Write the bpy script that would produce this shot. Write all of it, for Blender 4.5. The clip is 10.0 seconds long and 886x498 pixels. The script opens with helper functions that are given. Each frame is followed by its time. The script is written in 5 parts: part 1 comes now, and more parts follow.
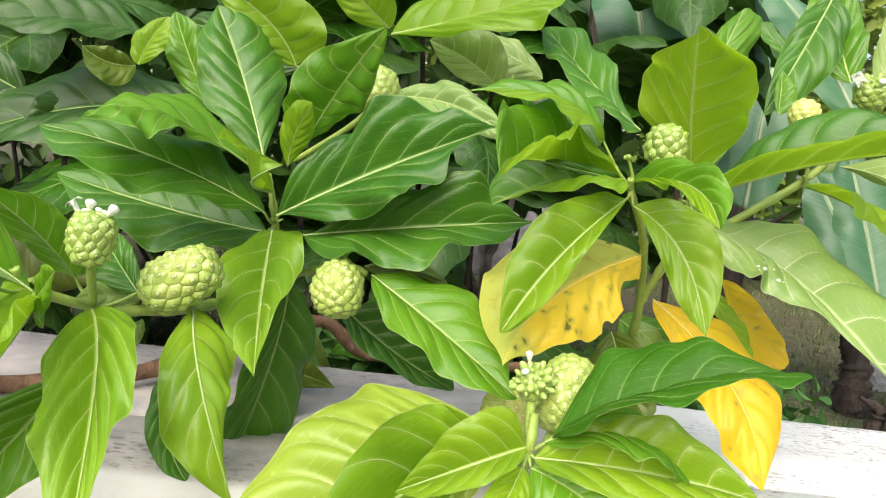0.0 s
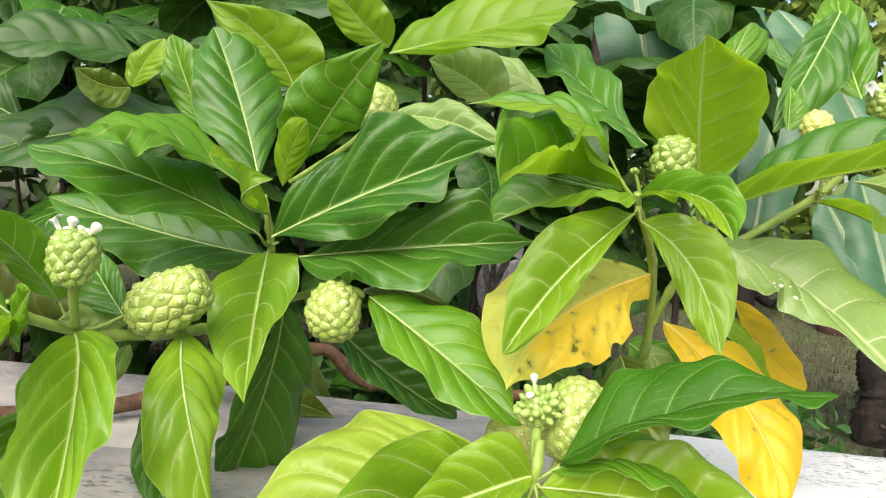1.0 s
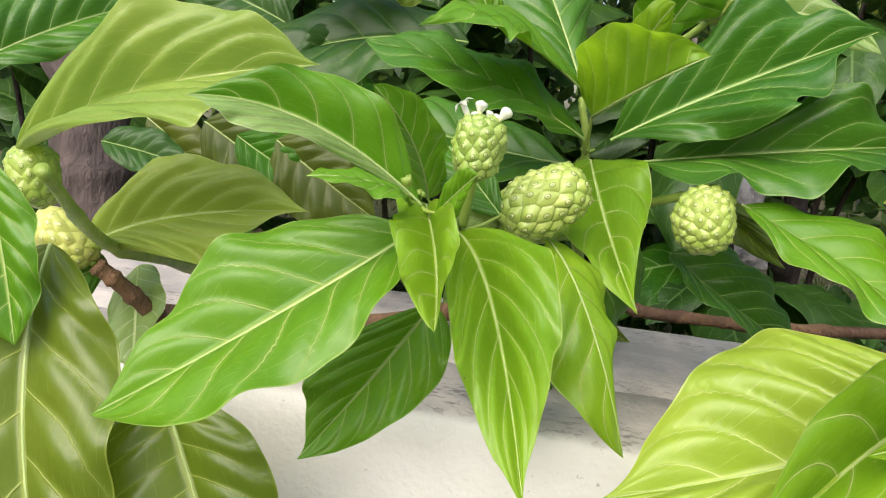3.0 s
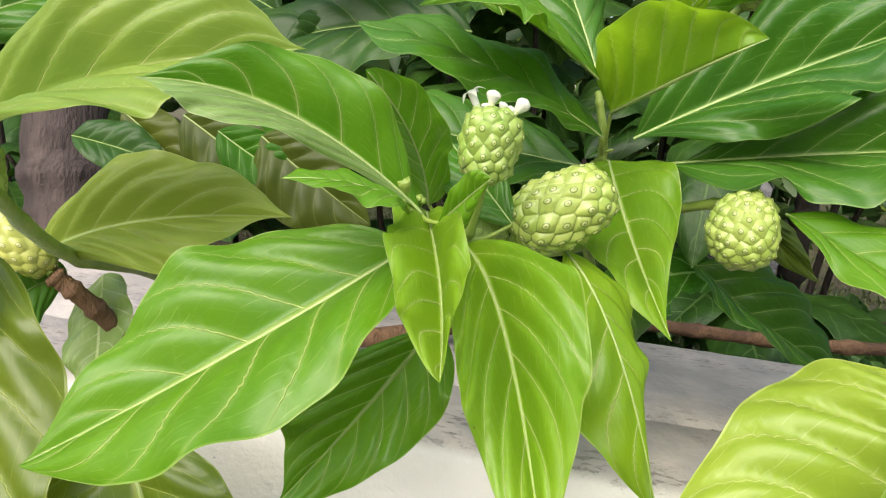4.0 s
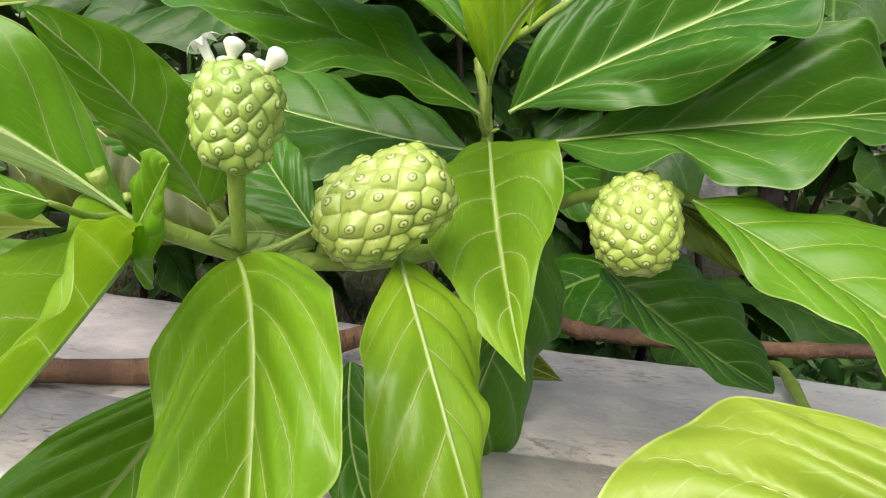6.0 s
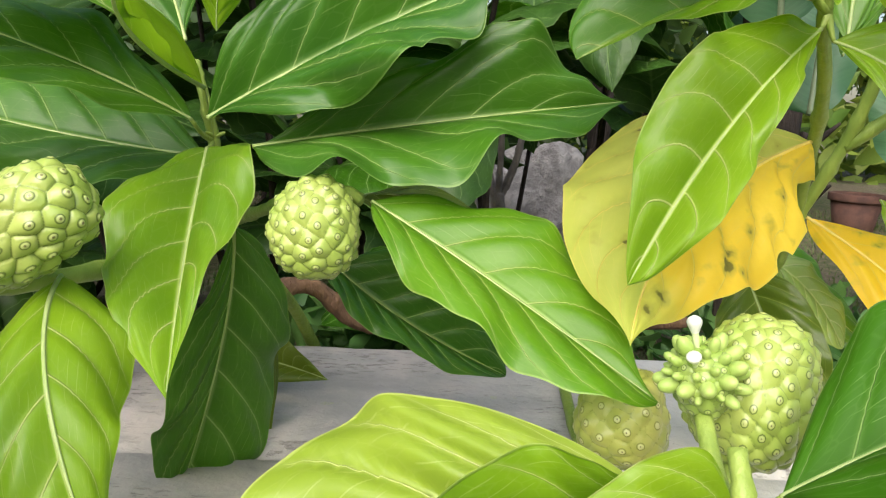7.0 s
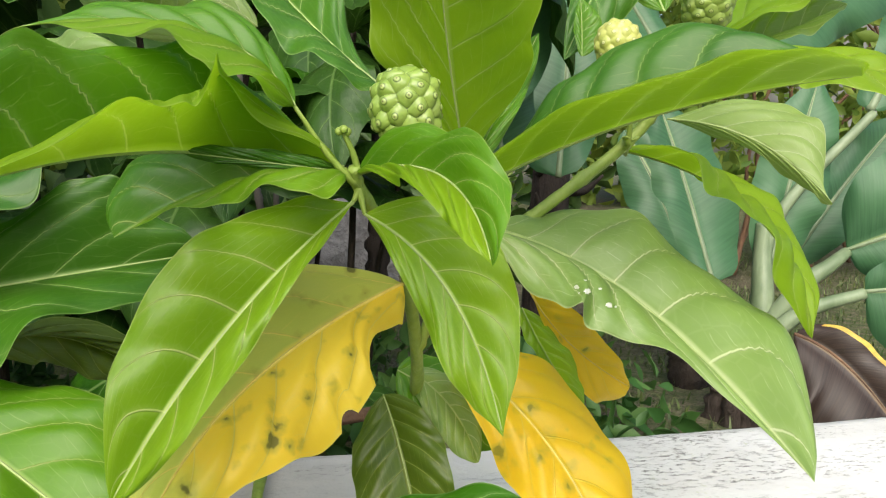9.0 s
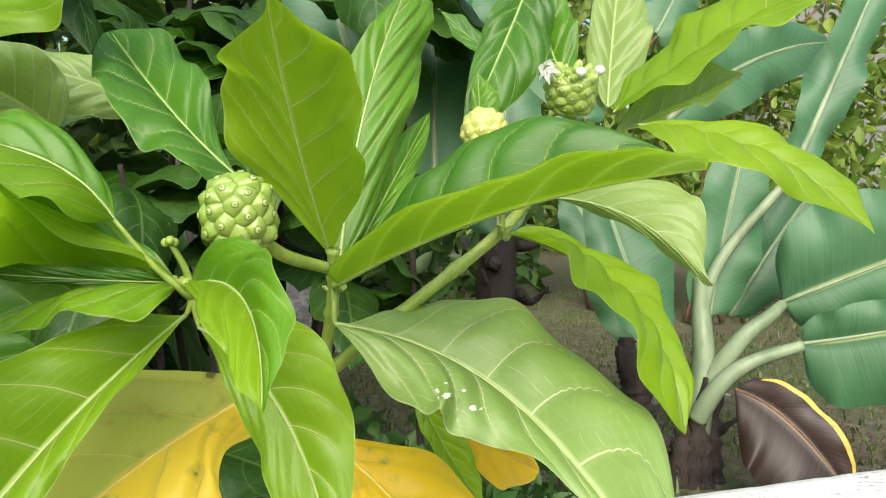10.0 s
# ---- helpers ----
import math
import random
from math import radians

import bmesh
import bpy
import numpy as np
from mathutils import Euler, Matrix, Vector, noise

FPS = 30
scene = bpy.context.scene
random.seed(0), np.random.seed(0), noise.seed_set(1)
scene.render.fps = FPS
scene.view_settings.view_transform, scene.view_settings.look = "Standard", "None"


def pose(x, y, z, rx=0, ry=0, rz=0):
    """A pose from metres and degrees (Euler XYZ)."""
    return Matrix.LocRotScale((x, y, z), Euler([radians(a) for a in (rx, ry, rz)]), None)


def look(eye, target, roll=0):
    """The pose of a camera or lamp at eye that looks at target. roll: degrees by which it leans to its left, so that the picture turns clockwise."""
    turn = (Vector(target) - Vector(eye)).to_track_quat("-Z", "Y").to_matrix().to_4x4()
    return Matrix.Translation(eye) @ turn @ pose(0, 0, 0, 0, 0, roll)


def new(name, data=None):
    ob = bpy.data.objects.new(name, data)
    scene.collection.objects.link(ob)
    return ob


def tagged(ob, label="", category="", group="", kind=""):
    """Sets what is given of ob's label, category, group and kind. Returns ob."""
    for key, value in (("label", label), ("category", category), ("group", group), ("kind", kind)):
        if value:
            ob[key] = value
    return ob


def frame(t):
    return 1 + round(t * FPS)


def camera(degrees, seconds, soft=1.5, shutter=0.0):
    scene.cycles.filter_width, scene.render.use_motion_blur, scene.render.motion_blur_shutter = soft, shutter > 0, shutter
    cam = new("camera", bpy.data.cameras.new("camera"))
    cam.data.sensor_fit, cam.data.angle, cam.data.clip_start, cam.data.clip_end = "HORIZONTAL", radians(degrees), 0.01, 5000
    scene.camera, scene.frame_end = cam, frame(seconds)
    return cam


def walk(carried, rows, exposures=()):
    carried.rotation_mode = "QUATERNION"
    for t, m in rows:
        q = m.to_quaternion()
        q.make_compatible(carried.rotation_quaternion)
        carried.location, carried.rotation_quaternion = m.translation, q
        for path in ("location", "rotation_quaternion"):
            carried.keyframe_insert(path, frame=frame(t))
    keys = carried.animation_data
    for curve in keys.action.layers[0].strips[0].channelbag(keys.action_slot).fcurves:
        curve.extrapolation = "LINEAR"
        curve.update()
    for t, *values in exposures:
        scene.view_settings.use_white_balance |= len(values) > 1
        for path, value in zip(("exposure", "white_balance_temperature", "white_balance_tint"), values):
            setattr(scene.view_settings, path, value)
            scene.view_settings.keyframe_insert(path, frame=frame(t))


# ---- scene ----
cam = camera(63.1, 10.0, soft=1.15)
PATH = [
    (0, (0.0088, 0.0009, 1.4997), (0.0349, 1.9848, 1.2472), 6.86),
    (0.5, (0.0308, 0.0342, 1.4917), (0.0660, 2.0187, 1.2454), 5.50),
    (1, (0.0179, 0.0306, 1.4829), (0.0150, 2.0238, 1.3185), 6.23),
    (1.5, (0.0000, 0.0390, 1.4353), (-0.1324, 2.0243, 1.2320), 4.70),
    (2, (-0.0677, 0.0476, 1.4149), (-0.3273, 2.0141, 1.1592), 5.33),
    (2.5, (-0.1421, 0.0616, 1.4209), (-0.4610, 2.0068, 1.0824), 6.84),
    (3, (-0.2245, 0.0750, 1.4119), (-0.5267, 2.0190, 1.0520), 6.28),
    (3.2, (-0.2551, 0.0828, 1.4151), (-0.5119, 2.0341, 1.0594), 6.26),
    (4.5, (-0.2317, 0.2149, 1.4028), (-0.5570, 2.1545, 1.0391), 7.57),
    (5, (-0.2220, 0.2509, 1.4083), (-0.5776, 2.1855, 1.0464), 7.97),
    (5.2, (-0.2197, 0.2587, 1.4098), (-0.5791, 2.1928, 1.0494), 7.62),
    (6.3, (-0.1133, 0.3266, 1.3988), (-0.2836, 2.2843, 1.0269), 3.56),
    (6.5, (-0.0867, 0.3235, 1.4067), (-0.1834, 2.2856, 1.0317), 3.13),
    (7, (-0.0229, 0.3261, 1.4197), (0.0405, 2.2901, 1.0474), 3.15),
    (7.5, (0.0230, 0.3245, 1.4362), (0.2090, 2.2883, 1.1057), 2.36),
    (8, (0.0561, 0.3236, 1.4516), (0.2968, 2.2819, 1.1239), 2.15),
    (8.5, (0.0952, 0.3304, 1.4668), (0.4741, 2.2744, 1.1884), 2.84),
    (9, (0.1550, 0.3213, 1.5120), (0.6223, 2.2470, 1.2408), 1.81),
    (9.5, (0.2089, 0.3299, 1.5372), (0.7297, 2.2504, 1.3356), 0.98),
    (10, (0.2339, 0.3255, 1.5455), (0.7772, 2.2454, 1.4080), 0.21),
]
walk(cam, [(t, look(eye, target, roll)) for t, eye, target, roll in PATH], exposures=[(0, 0.85, 6350, 15), (2, 0.76, 6350, 15), (3, 0.66, 6350, 14), (5, 0.66, 6350, 14), (6.5, 0.76, 6350, 17), (7, 0.76, 6350, 15), (8, 0.53, 6350, 13), (8.5, 0.44, 6350, 13), (9, 0.46, 6350, 11), (9.5, 0.56, 6350, 10), (10, 0.70, 6350, 10)])

# ---- world and light: bright overcast day ----
world = bpy.data.worlds.new("sky")
scene.world = world
world.use_nodes = True
wn = world.node_tree.nodes
sky = wn.new("ShaderNodeTexSky")
sky.sky_type = "NISHITA"
sky.sun_disc = False
sky.sun_elevation = radians(44)
sky.sun_rotation = radians(196)
sky.air_density, sky.dust_density = 1.4, 4.0
wn["Background"].inputs["Strength"].default_value = 0.135
world.node_tree.links.new(sky.outputs["Color"], wn["Background"].inputs["Color"])
sun = new("sun", bpy.data.lights.new("sun", "SUN"))
sun.data.energy, sun.data.angle, sun.data.color = 2.75, radians(58), (1.0, 0.96, 0.86)
sun.matrix_world = look((-1.4, -4.2, 6.2), (0, 0.8, 1.2))


# ---- materials ----
def node_mat(name):
    m = bpy.data.materials.new(name)
    m.use_nodes = True
    nt = m.node_tree
    nt.nodes.clear()
    return m, nt


class Net:
    """Short-hand for building shader graphs."""

    def __init__(self, nt):
        self.nt = nt

    def node(self, kind, **props):
        n = self.nt.nodes.new(kind)
        for k, v in props.items():
            if k == "op":
                n.operation = v
            elif k == "blend":
                n.blend_type = v
            elif k == "data":
                n.data_type = v
        return n

    def put(self, sock, v):
        if hasattr(v, "is_output"):
            self.nt.links.new(v, sock)
        else:
            sock.default_value = v

    def math(self, op, a, b=0.0, c=0.0):
        n = self.node("ShaderNodeMath", op=op)
        for i, v in enumerate((a, b, c)):
            self.put(n.inputs[i], v)
        return n.outputs[0]

    def mix(self, f, a, b, blend="MIX"):
        n = self.node("ShaderNodeMix", data="RGBA", blend=blend)
        self.put(n.inputs[0], f)
        self.put(n.inputs[6], a if hasattr(a, "is_output") else (*a, 1))
        self.put(n.inputs[7], b if hasattr(b, "is_output") else (*b, 1))
        return n.outputs[2]

    def noise(self, vec, scale, detail=4.0, rough=0.55):
        n = self.node("ShaderNodeTexNoise")
        if vec is not None:
            self.put(n.inputs["Vector"], vec)
        n.inputs["Scale"].default_value = scale
        n.inputs["Detail"].default_value = detail
        n.inputs["Roughness"].default_value = rough
        return n.outputs["Fac"]

    def ramp(self, f, lo, hi):
        n = self.node("ShaderNodeMapRange")
        n.interpolation_type = "SMOOTHSTEP"
        self.put(n.inputs[0], f)
        n.inputs[1].default_value, n.inputs[2].default_value = lo, hi
        return n.outputs[0]

    def coords(self, which="Object"):
        return self.node("ShaderNodeTexCoord").outputs[which]

    def mapped(self, vec, scale):
        n = self.node("ShaderNodeMapping")
        self.put(n.inputs["Vector"], vec)
        n.inputs["Scale"].default_value = scale
        return n.outputs[0]

    def bump(self, h, strength, distance):
        n = self.node("ShaderNodeBump")
        n.inputs["Strength"].default_value = strength
        n.inputs["Distance"].default_value = distance
        self.put(n.inputs["Height"], h)
        return n.outputs[0]

    def surface(self, colour, rough, normal=None, spec=0.5, thin=0.0, thin_colour=None, coat=0.0):
        p = self.node("ShaderNodeBsdfPrincipled")
        self.put(p.inputs["Base Color"], colour if hasattr(colour, "is_output") else (*colour, 1))
        self.put(p.inputs["Roughness"], rough)
        p.inputs["Specular IOR Level"].default_value = spec
        p.inputs["Coat Weight"].default_value = coat
        p.inputs["Coat Roughness"].default_value = 0.28
        if normal is not None:
            self.put(p.inputs["Normal"], normal)
        out = self.node("ShaderNodeOutputMaterial")
        shader = p.outputs[0]
        if thin:
            tr = self.node("ShaderNodeBsdfTranslucent")
            self.put(tr.inputs["Color"], thin_colour)
            mx = self.node("ShaderNodeMixShader")
            mx.inputs[0].default_value = thin
            self.put(mx.inputs[1], shader)
            self.put(mx.inputs[2], tr.outputs[0])
            shader = mx.outputs[0]
        self.put(out.inputs["Surface"], shader)


VEINS = 6.6


def leaf_material(name, base, deep, vein, thin=0.3, rough=0.36, spots=0.0, green_patch=None, fine=1.0, spec=0.45):
    m, nt = node_mat(name)
    g = Net(nt)
    uv = g.node("ShaderNodeUVMap").outputs[0]
    sep = g.node("ShaderNodeSeparateXYZ")
    g.put(sep.inputs[0], uv)
    u, v = sep.outputs[0], sep.outputs[1]
    x = g.math("ABSOLUTE", g.math("SUBTRACT", g.math("MULTIPLY", u, 2.0), 1.0))
    info = g.node("ShaderNodeObjectInfo").outputs["Random"]
    oc = g.coords("Object")
    wob = g.math("MULTIPLY", g.math("SUBTRACT", g.noise(oc, 14.0, 2.0), 0.5), 0.08)
    swept = g.math("ADD", g.math("MULTIPLY", x, 0.19), g.math("MULTIPLY", g.math("POWER", x, 3.0), 0.10))
    phase = g.math("MULTIPLY", g.math("ADD", g.math("SUBTRACT", v, swept), g.math("MULTIPLY", wob, x)), VEINS)
    phase = g.math("ADD", phase, g.math("MULTIPLY", g.math("GREATER_THAN", u, 0.5), 0.35))
    d = g.math("ABSOLUTE", g.math("SUBTRACT", g.math("FRACT", g.math("ADD", phase, 0.5)), 0.5))
    width = g.math("MULTIPLY_ADD", x, -0.013, 0.027)
    line = g.math("SUBTRACT", 1.0, g.math("DIVIDE", d, width))
    line = g.math("MAXIMUM", line, 0.0)
    line = g.math("MULTIPLY", g.math("MINIMUM", g.math("MULTIPLY", line, 1.6), 1.0), g.ramp(x, 1.0, 0.80))
    mid = g.math("MAXIMUM", g.ramp(x, 0.05, 0.015), g.math("MULTIPLY", g.ramp(x, 0.975, 0.995), 0.7))
    vo = g.node("ShaderNodeTexVoronoi")
    vo.feature = "DISTANCE_TO_EDGE"
    comb = g.node("ShaderNodeCombineXYZ")
    g.put(comb.inputs[0], g.math("MULTIPLY", x, 9.0))
    g.put(comb.inputs[1], g.math("MULTIPLY", phase, 2.6))
    g.put(comb.inputs[2], g.math("MULTIPLY", u, 1.3))
    g.put(vo.inputs["Vector"], comb.outputs[0])
    vo.inputs["Scale"].default_value = 1.0
    net = g.math("MULTIPLY", g.ramp(vo.outputs["Distance"], 0.07, 0.0), 0.05 * fine)
    big = g.ramp(g.noise(oc, 9.0, 3.0), 0.3, 0.72)
    grain = g.noise(oc, 160.0, 5.0)
    c = g.mix(big, deep, base)
    c = g.mix(g.math("MULTIPLY", g.ramp(info, 0.0, 1.0), 0.3), c, tuple(a * k for a, k in zip(base, (1.45, 1.15, 0.9))))
    c = g.mix(g.math("MULTIPLY_ADD", grain, 0.22, -0.03), c, deep)
    if green_patch:
        patch = g.ramp(g.math("ADD", v, g.math("MULTIPLY", g.noise(oc, 26.0, 3.0), 0.3)), 0.80, 1.05)
        half = g.ramp(g.math("ADD", u, g.math("MULTIPLY", g.noise(oc, 30.0, 3.0), 0.10)), 0.57, 0.54)
        c = g.mix(g.math("MAXIMUM", g.math("MULTIPLY", half, 0.9), g.math("MULTIPLY", patch, 0.8)), c, green_patch)
    # paler along the veins, with ladder-like cross veins between them
    c = g.mix(g.math("MULTIPLY", g.ramp(d, 0.14, 0.0), 0.14), c, vein)
    rung = g.math("ADD", g.math("MULTIPLY", x, 9.0), g.math("MULTIPLY", g.noise(oc, 30.0, 1.0), 1.1))
    rung = g.math("ADD", rung, g.math("MULTIPLY", g.math("FLOOR", phase), 0.37))
    rung = g.math("ABSOLUTE", g.math("SUBTRACT", g.math("FRACT", rung), 0.5))
    rung = g.math("MULTIPLY", g.ramp(rung, 0.06, 0.01), g.ramp(g.noise(oc, 60.0, 2.0), 0.45, 0.60))
    rung = g.math("MULTIPLY", rung, g.ramp(x, 0.06, 0.2))
    c = g.mix(g.math("MULTIPLY", rung, 0.26 * fine), c, vein)
    c = g.mix(net, c, vein)
    c = g.mix(g.math("MAXIMUM", g.math("MULTIPLY", line, 0.78), g.math("MULTIPLY", mid, 0.55)), c, vein)
    if spots:
        sv = g.node("ShaderNodeTexVoronoi")
        wv = g.node("ShaderNodeVectorMath")
        wv.operation = "ADD"
        nz = g.node("ShaderNodeTexNoise")
        g.put(nz.inputs["Vector"], oc)
        nz.inputs["Scale"].default_value = 120.0
        sc = g.node("ShaderNodeVectorMath")
        sc.operation = "SCALE"
        g.put(sc.inputs[0], nz.outputs["Color"])
        sc.inputs[3].default_value = 0.012
        g.put(wv.inputs[0], oc)
        g.put(wv.inputs[1], sc.outputs[0])
        g.put(sv.inputs["Vector"], wv.outputs[0])
        sv.inputs["Scale"].default_value = 52.0
        size = g.math("MULTIPLY", g.math("SUBTRACT", g.noise(oc, 21.0, 2.0), 0.47), 1.2)
        spot = g.ramp(g.math("SUBTRACT", sv.outputs["Distance"], size), 0.07, -0.04)
        halo = g.ramp(g.math("SUBTRACT", sv.outputs["Distance"], size), 0.32, 0.0)
        c = g.mix(g.math("MULTIPLY", halo, 0.55), c, (0.40, 0.37, 0.06))
        c = g.mix(g.math("MULTIPLY", spot, spots), c, (0.16, 0.15, 0.03))
    else:
        # tiny scars and dust flecks
        sv = g.node("ShaderNodeTexVoronoi")
        g.put(sv.inputs["Vector"], oc)
        sv.inputs["Scale"].default_value = 60.0
        fleck = g.ramp(sv.outputs["Distance"], 0.07, 0.03)
        keep = g.ramp(g.noise(oc, 23.0, 1.0), 0.62, 0.70)
        c = g.mix(g.math("MULTIPLY", g.math("MULTIPLY", fleck, keep), 0.75), c, (0.09, 0.07, 0.02))
    h = g.math("ADD", g.math("MULTIPLY", g.math("MAXIMUM", line, mid), -0.45), g.math("MULTIPLY", net, -0.15))
    h = g.math("ADD", h, g.math("MULTIPLY", g.noise(oc, 90.0, 3.0), 0.25))
    h = g.math("ADD", h, g.math("MULTIPLY", g.noise(oc, 22.0, 1.0), 1.3))
    n = g.bump(h, 0.8, 0.0016)
    r = g.math("MULTIPLY_ADD", g.noise(oc, 40.0, 3.0), 0.16, rough - 0.1)
    lit = g.mix(0.55, c, tuple(min(1.0, a * k) for a, k in zip(base, (1.45, 1.4, 0.5))))
    if green_patch:
        lit = c
    g.surface(c, r, n, spec=spec, coat=0.0, thin=thin, thin_colour=lit)
    return m


VEIN = (0.46, 0.56, 0.17)
LEAF = {
    "g": leaf_material("leaf_green", (0.112, 0.275, 0.007), (0.056, 0.188, 0.005), VEIN, rough=0.39, thin=0.36, spec=0.45),
    "h": leaf_material("leaf_light_green", (0.205, 0.365, 0.012), (0.130, 0.285, 0.009), (0.54, 0.60, 0.22), rough=0.37, thin=0.42),
    "d": leaf_material("leaf_deep_green", (0.056, 0.172, 0.009), (0.027, 0.110, 0.007), (0.30, 0.44, 0.13), thin=0.26, rough=0.41, spec=0.42),
    "k": leaf_material("leaf_dark_green", (0.036, 0.130, 0.005), (0.018, 0.082, 0.004), (0.26, 0.42, 0.12), thin=0.22, rough=0.42, spec=0.12),
    "y": leaf_material("leaf_young", (0.255, 0.430, 0.014), (0.175, 0.345, 0.012), (0.50, 0.60, 0.16), thin=0.55),
    "w": leaf_material("leaf_sunlit_young", (0.270, 0.395, 0.045), (0.180, 0.310, 0.028), (0.62, 0.68, 0.26), thin=0.36, rough=0.36),
    "q": leaf_material("leaf_matt_underside", (0.265, 0.370, 0.055), (0.180, 0.290, 0.038), (0.48, 0.54, 0.18), thin=0.35, rough=0.45),
    "p": leaf_material("leaf_pale_underside_and_glare", (0.230, 0.350, 0.098), (0.162, 0.275, 0.066), (0.60, 0.66, 0.38), thin=0.3, rough=0.42),
    "o": leaf_material("leaf_olive", (0.108, 0.165, 0.012), (0.068, 0.120, 0.009), (0.30, 0.36, 0.08)),
    "Y": leaf_material("leaf_yellowed", (0.910, 0.720, 0.065), (0.880, 0.640, 0.040), (0.84, 0.72, 0.16), thin=0.55, rough=0.42, spots=0.9, green_patch=(0.54, 0.62, 0.12)),
    "Z": leaf_material("leaf_dying_yellow", (0.910, 0.620, 0.030), (0.860, 0.520, 0.020), (0.84, 0.62, 0.10), thin=0.55, rough=0.42, spots=0.9),
    # v and s: darker leaf copies with background shade put into the colour
    "v": leaf_material("leaf_shaded_olive", (0.070, 0.100, 0.008), (0.042, 0.066, 0.006), (0.16, 0.19, 0.05), thin=0.25, rough=0.45, spec=0.3),
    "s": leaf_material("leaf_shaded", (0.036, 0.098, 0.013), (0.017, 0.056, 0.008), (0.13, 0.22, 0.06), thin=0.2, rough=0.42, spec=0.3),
}


def simple_material(name, base, dark, scale, rough=0.6, bump=0.4, dist=0.002, stretch=(1, 1, 1), spec=0.4, thin=0.0, contrast=(0.35, 0.65)):
    m, nt = node_mat(name)
    g = Net(nt)
    oc = g.mapped(g.coords("Object"), stretch)
    a = g.ramp(g.noise(oc, scale, 6.0, 0.6), *contrast)
    b = g.noise(oc, scale * 7.0, 4.0, 0.6)
    c = g.mix(a, dark, base)
    c = g.mix(g.math("MULTIPLY", b, 0.45), c, tuple(k * 0.55 for k in base))
    info = g.node("ShaderNodeObjectInfo").outputs["Random"]
    c = g.mix(g.math("MULTIPLY", info, 0.25), c, tuple(k * 0.7 for k in base))
    n = g.bump(g.math("ADD", a, b), bump, dist)
    g.surface(c, g.math("MULTIPLY_ADD", b, 0.2, rough - 0.1), n, spec=spec, thin=thin, thin_colour=(*base, 1))
    return m


def banana_material(name, base, deep, vein):
    m, nt = node_mat(name)
    g = Net(nt)
    uv = g.node("ShaderNodeUVMap").outputs[0]
    sep = g.node("ShaderNodeSeparateXYZ")
    g.put(sep.inputs[0], uv)
    u, v = sep.outputs[0], sep.outputs[1]
    x = g.math("ABSOLUTE", g.math("SUBTRACT", g.math("MULTIPLY", u, 2.0), 1.0))
    phase = g.math("SUBTRACT", v, g.math("MULTIPLY", x, 0.10))
    comb = g.node("ShaderNodeCombineXYZ")
    g.put(comb.inputs[0], g.math("MULTIPLY", phase, 60.0))
    g.put(comb.inputs[1], g.math("MULTIPLY", x, 1.2))
    st = g.noise(comb.outputs[0], 1.0, 3.0)
    oc = g.coords("Object")
    c = g.mix(g.ramp(st, 0.20, 0.70), deep, base)
    c = g.mix(g.math("MULTIPLY", g.ramp(g.noise(oc, 5.0, 3.0), 0.4, 0.7), 0.5), c, tuple(k * 1.25 for k in base))
    c = g.mix(g.ramp(x, 0.07, 0.03), c, vein)
    n = g.bump(st, 0.3, 0.002)
    g.surface(c, 0.42, n, spec=0.5, thin=0.3, thin_colour=c)
    return m


BANANA = banana_material("banana_leaf", (0.074, 0.188, 0.080), (0.047, 0.134, 0.056), (0.34, 0.44, 0.20))
DRY = banana_material("dry_banana_leaf", (0.055, 0.034, 0.025), (0.022, 0.014, 0.011), (0.20, 0.13, 0.06))
DRY_EDGE = simple_material("yellowed_edge", (0.75, 0.55, 0.10), (0.45, 0.26, 0.05), 30, rough=0.6)
STEM = simple_material("green_stem", (0.30, 0.40, 0.075), (0.20, 0.30, 0.05), 45, rough=0.45, stretch=(1, 1, 0.4))
RIB = simple_material("pale_midrib", (0.40, 0.50, 0.19), (0.31, 0.42, 0.13), 60, rough=0.42, bump=0.15, dist=0.0005)
RIB_Y = simple_material("yellow_midrib", (0.80, 0.62, 0.14), (0.70, 0.50, 0.08), 60, rough=0.45, bump=0.15, dist=0.0005)
# darker midrib for leaves whose colour already holds shade
RIB_SHADED = simple_material("shaded_midrib", (0.30, 0.42, 0.12), (0.22, 0.34, 0.08), 60, rough=0.42, bump=0.15, dist=0.0005)
BARK = simple_material("brown_bark", (0.24, 0.135, 0.075), (0.095, 0.052, 0.034), 22, rough=0.85, bump=0.9, dist=0.004, stretch=(1, 1, 0.5))
GREY_BARK = simple_material("grey_bark", (0.27, 0.235, 0.20), (0.12, 0.10, 0.085), 22, rough=0.85, bump=0.9, dist=0.004, stretch=(1, 1, 0.5))
DARK_BARK = simple_material("dark_dead_bark", (0.050, 0.037, 0.029), (0.014, 0.011, 0.009), 14, rough=0.9, bump=1.0, dist=0.008, stretch=(1, 1, 0.3))
MAUVE_BARK = simple_material("mauve_grey_bark", (0.105, 0.080, 0.074), (0.034, 0.026, 0.024), 16, rough=0.88, bump=1.0, dist=0.006, stretch=(1, 1, 0.35))
PETIOLE = simple_material("banana_petiole", (0.27, 0.34, 0.20), (0.12, 0.18, 0.085), 16, rough=0.4, stretch=(1, 1, 0.3))
PETAL = simple_material("white_petal", (0.86, 0.88, 0.80), (0.74, 0.78, 0.62), 90, rough=0.5, bump=0.1, dist=0.0004, thin=0.25)
BUD = simple_material("green_bud", (0.40, 0.52, 0.14), (0.28, 0.42, 0.08), 90, rough=0.42, bump=0.1, dist=0.0004)
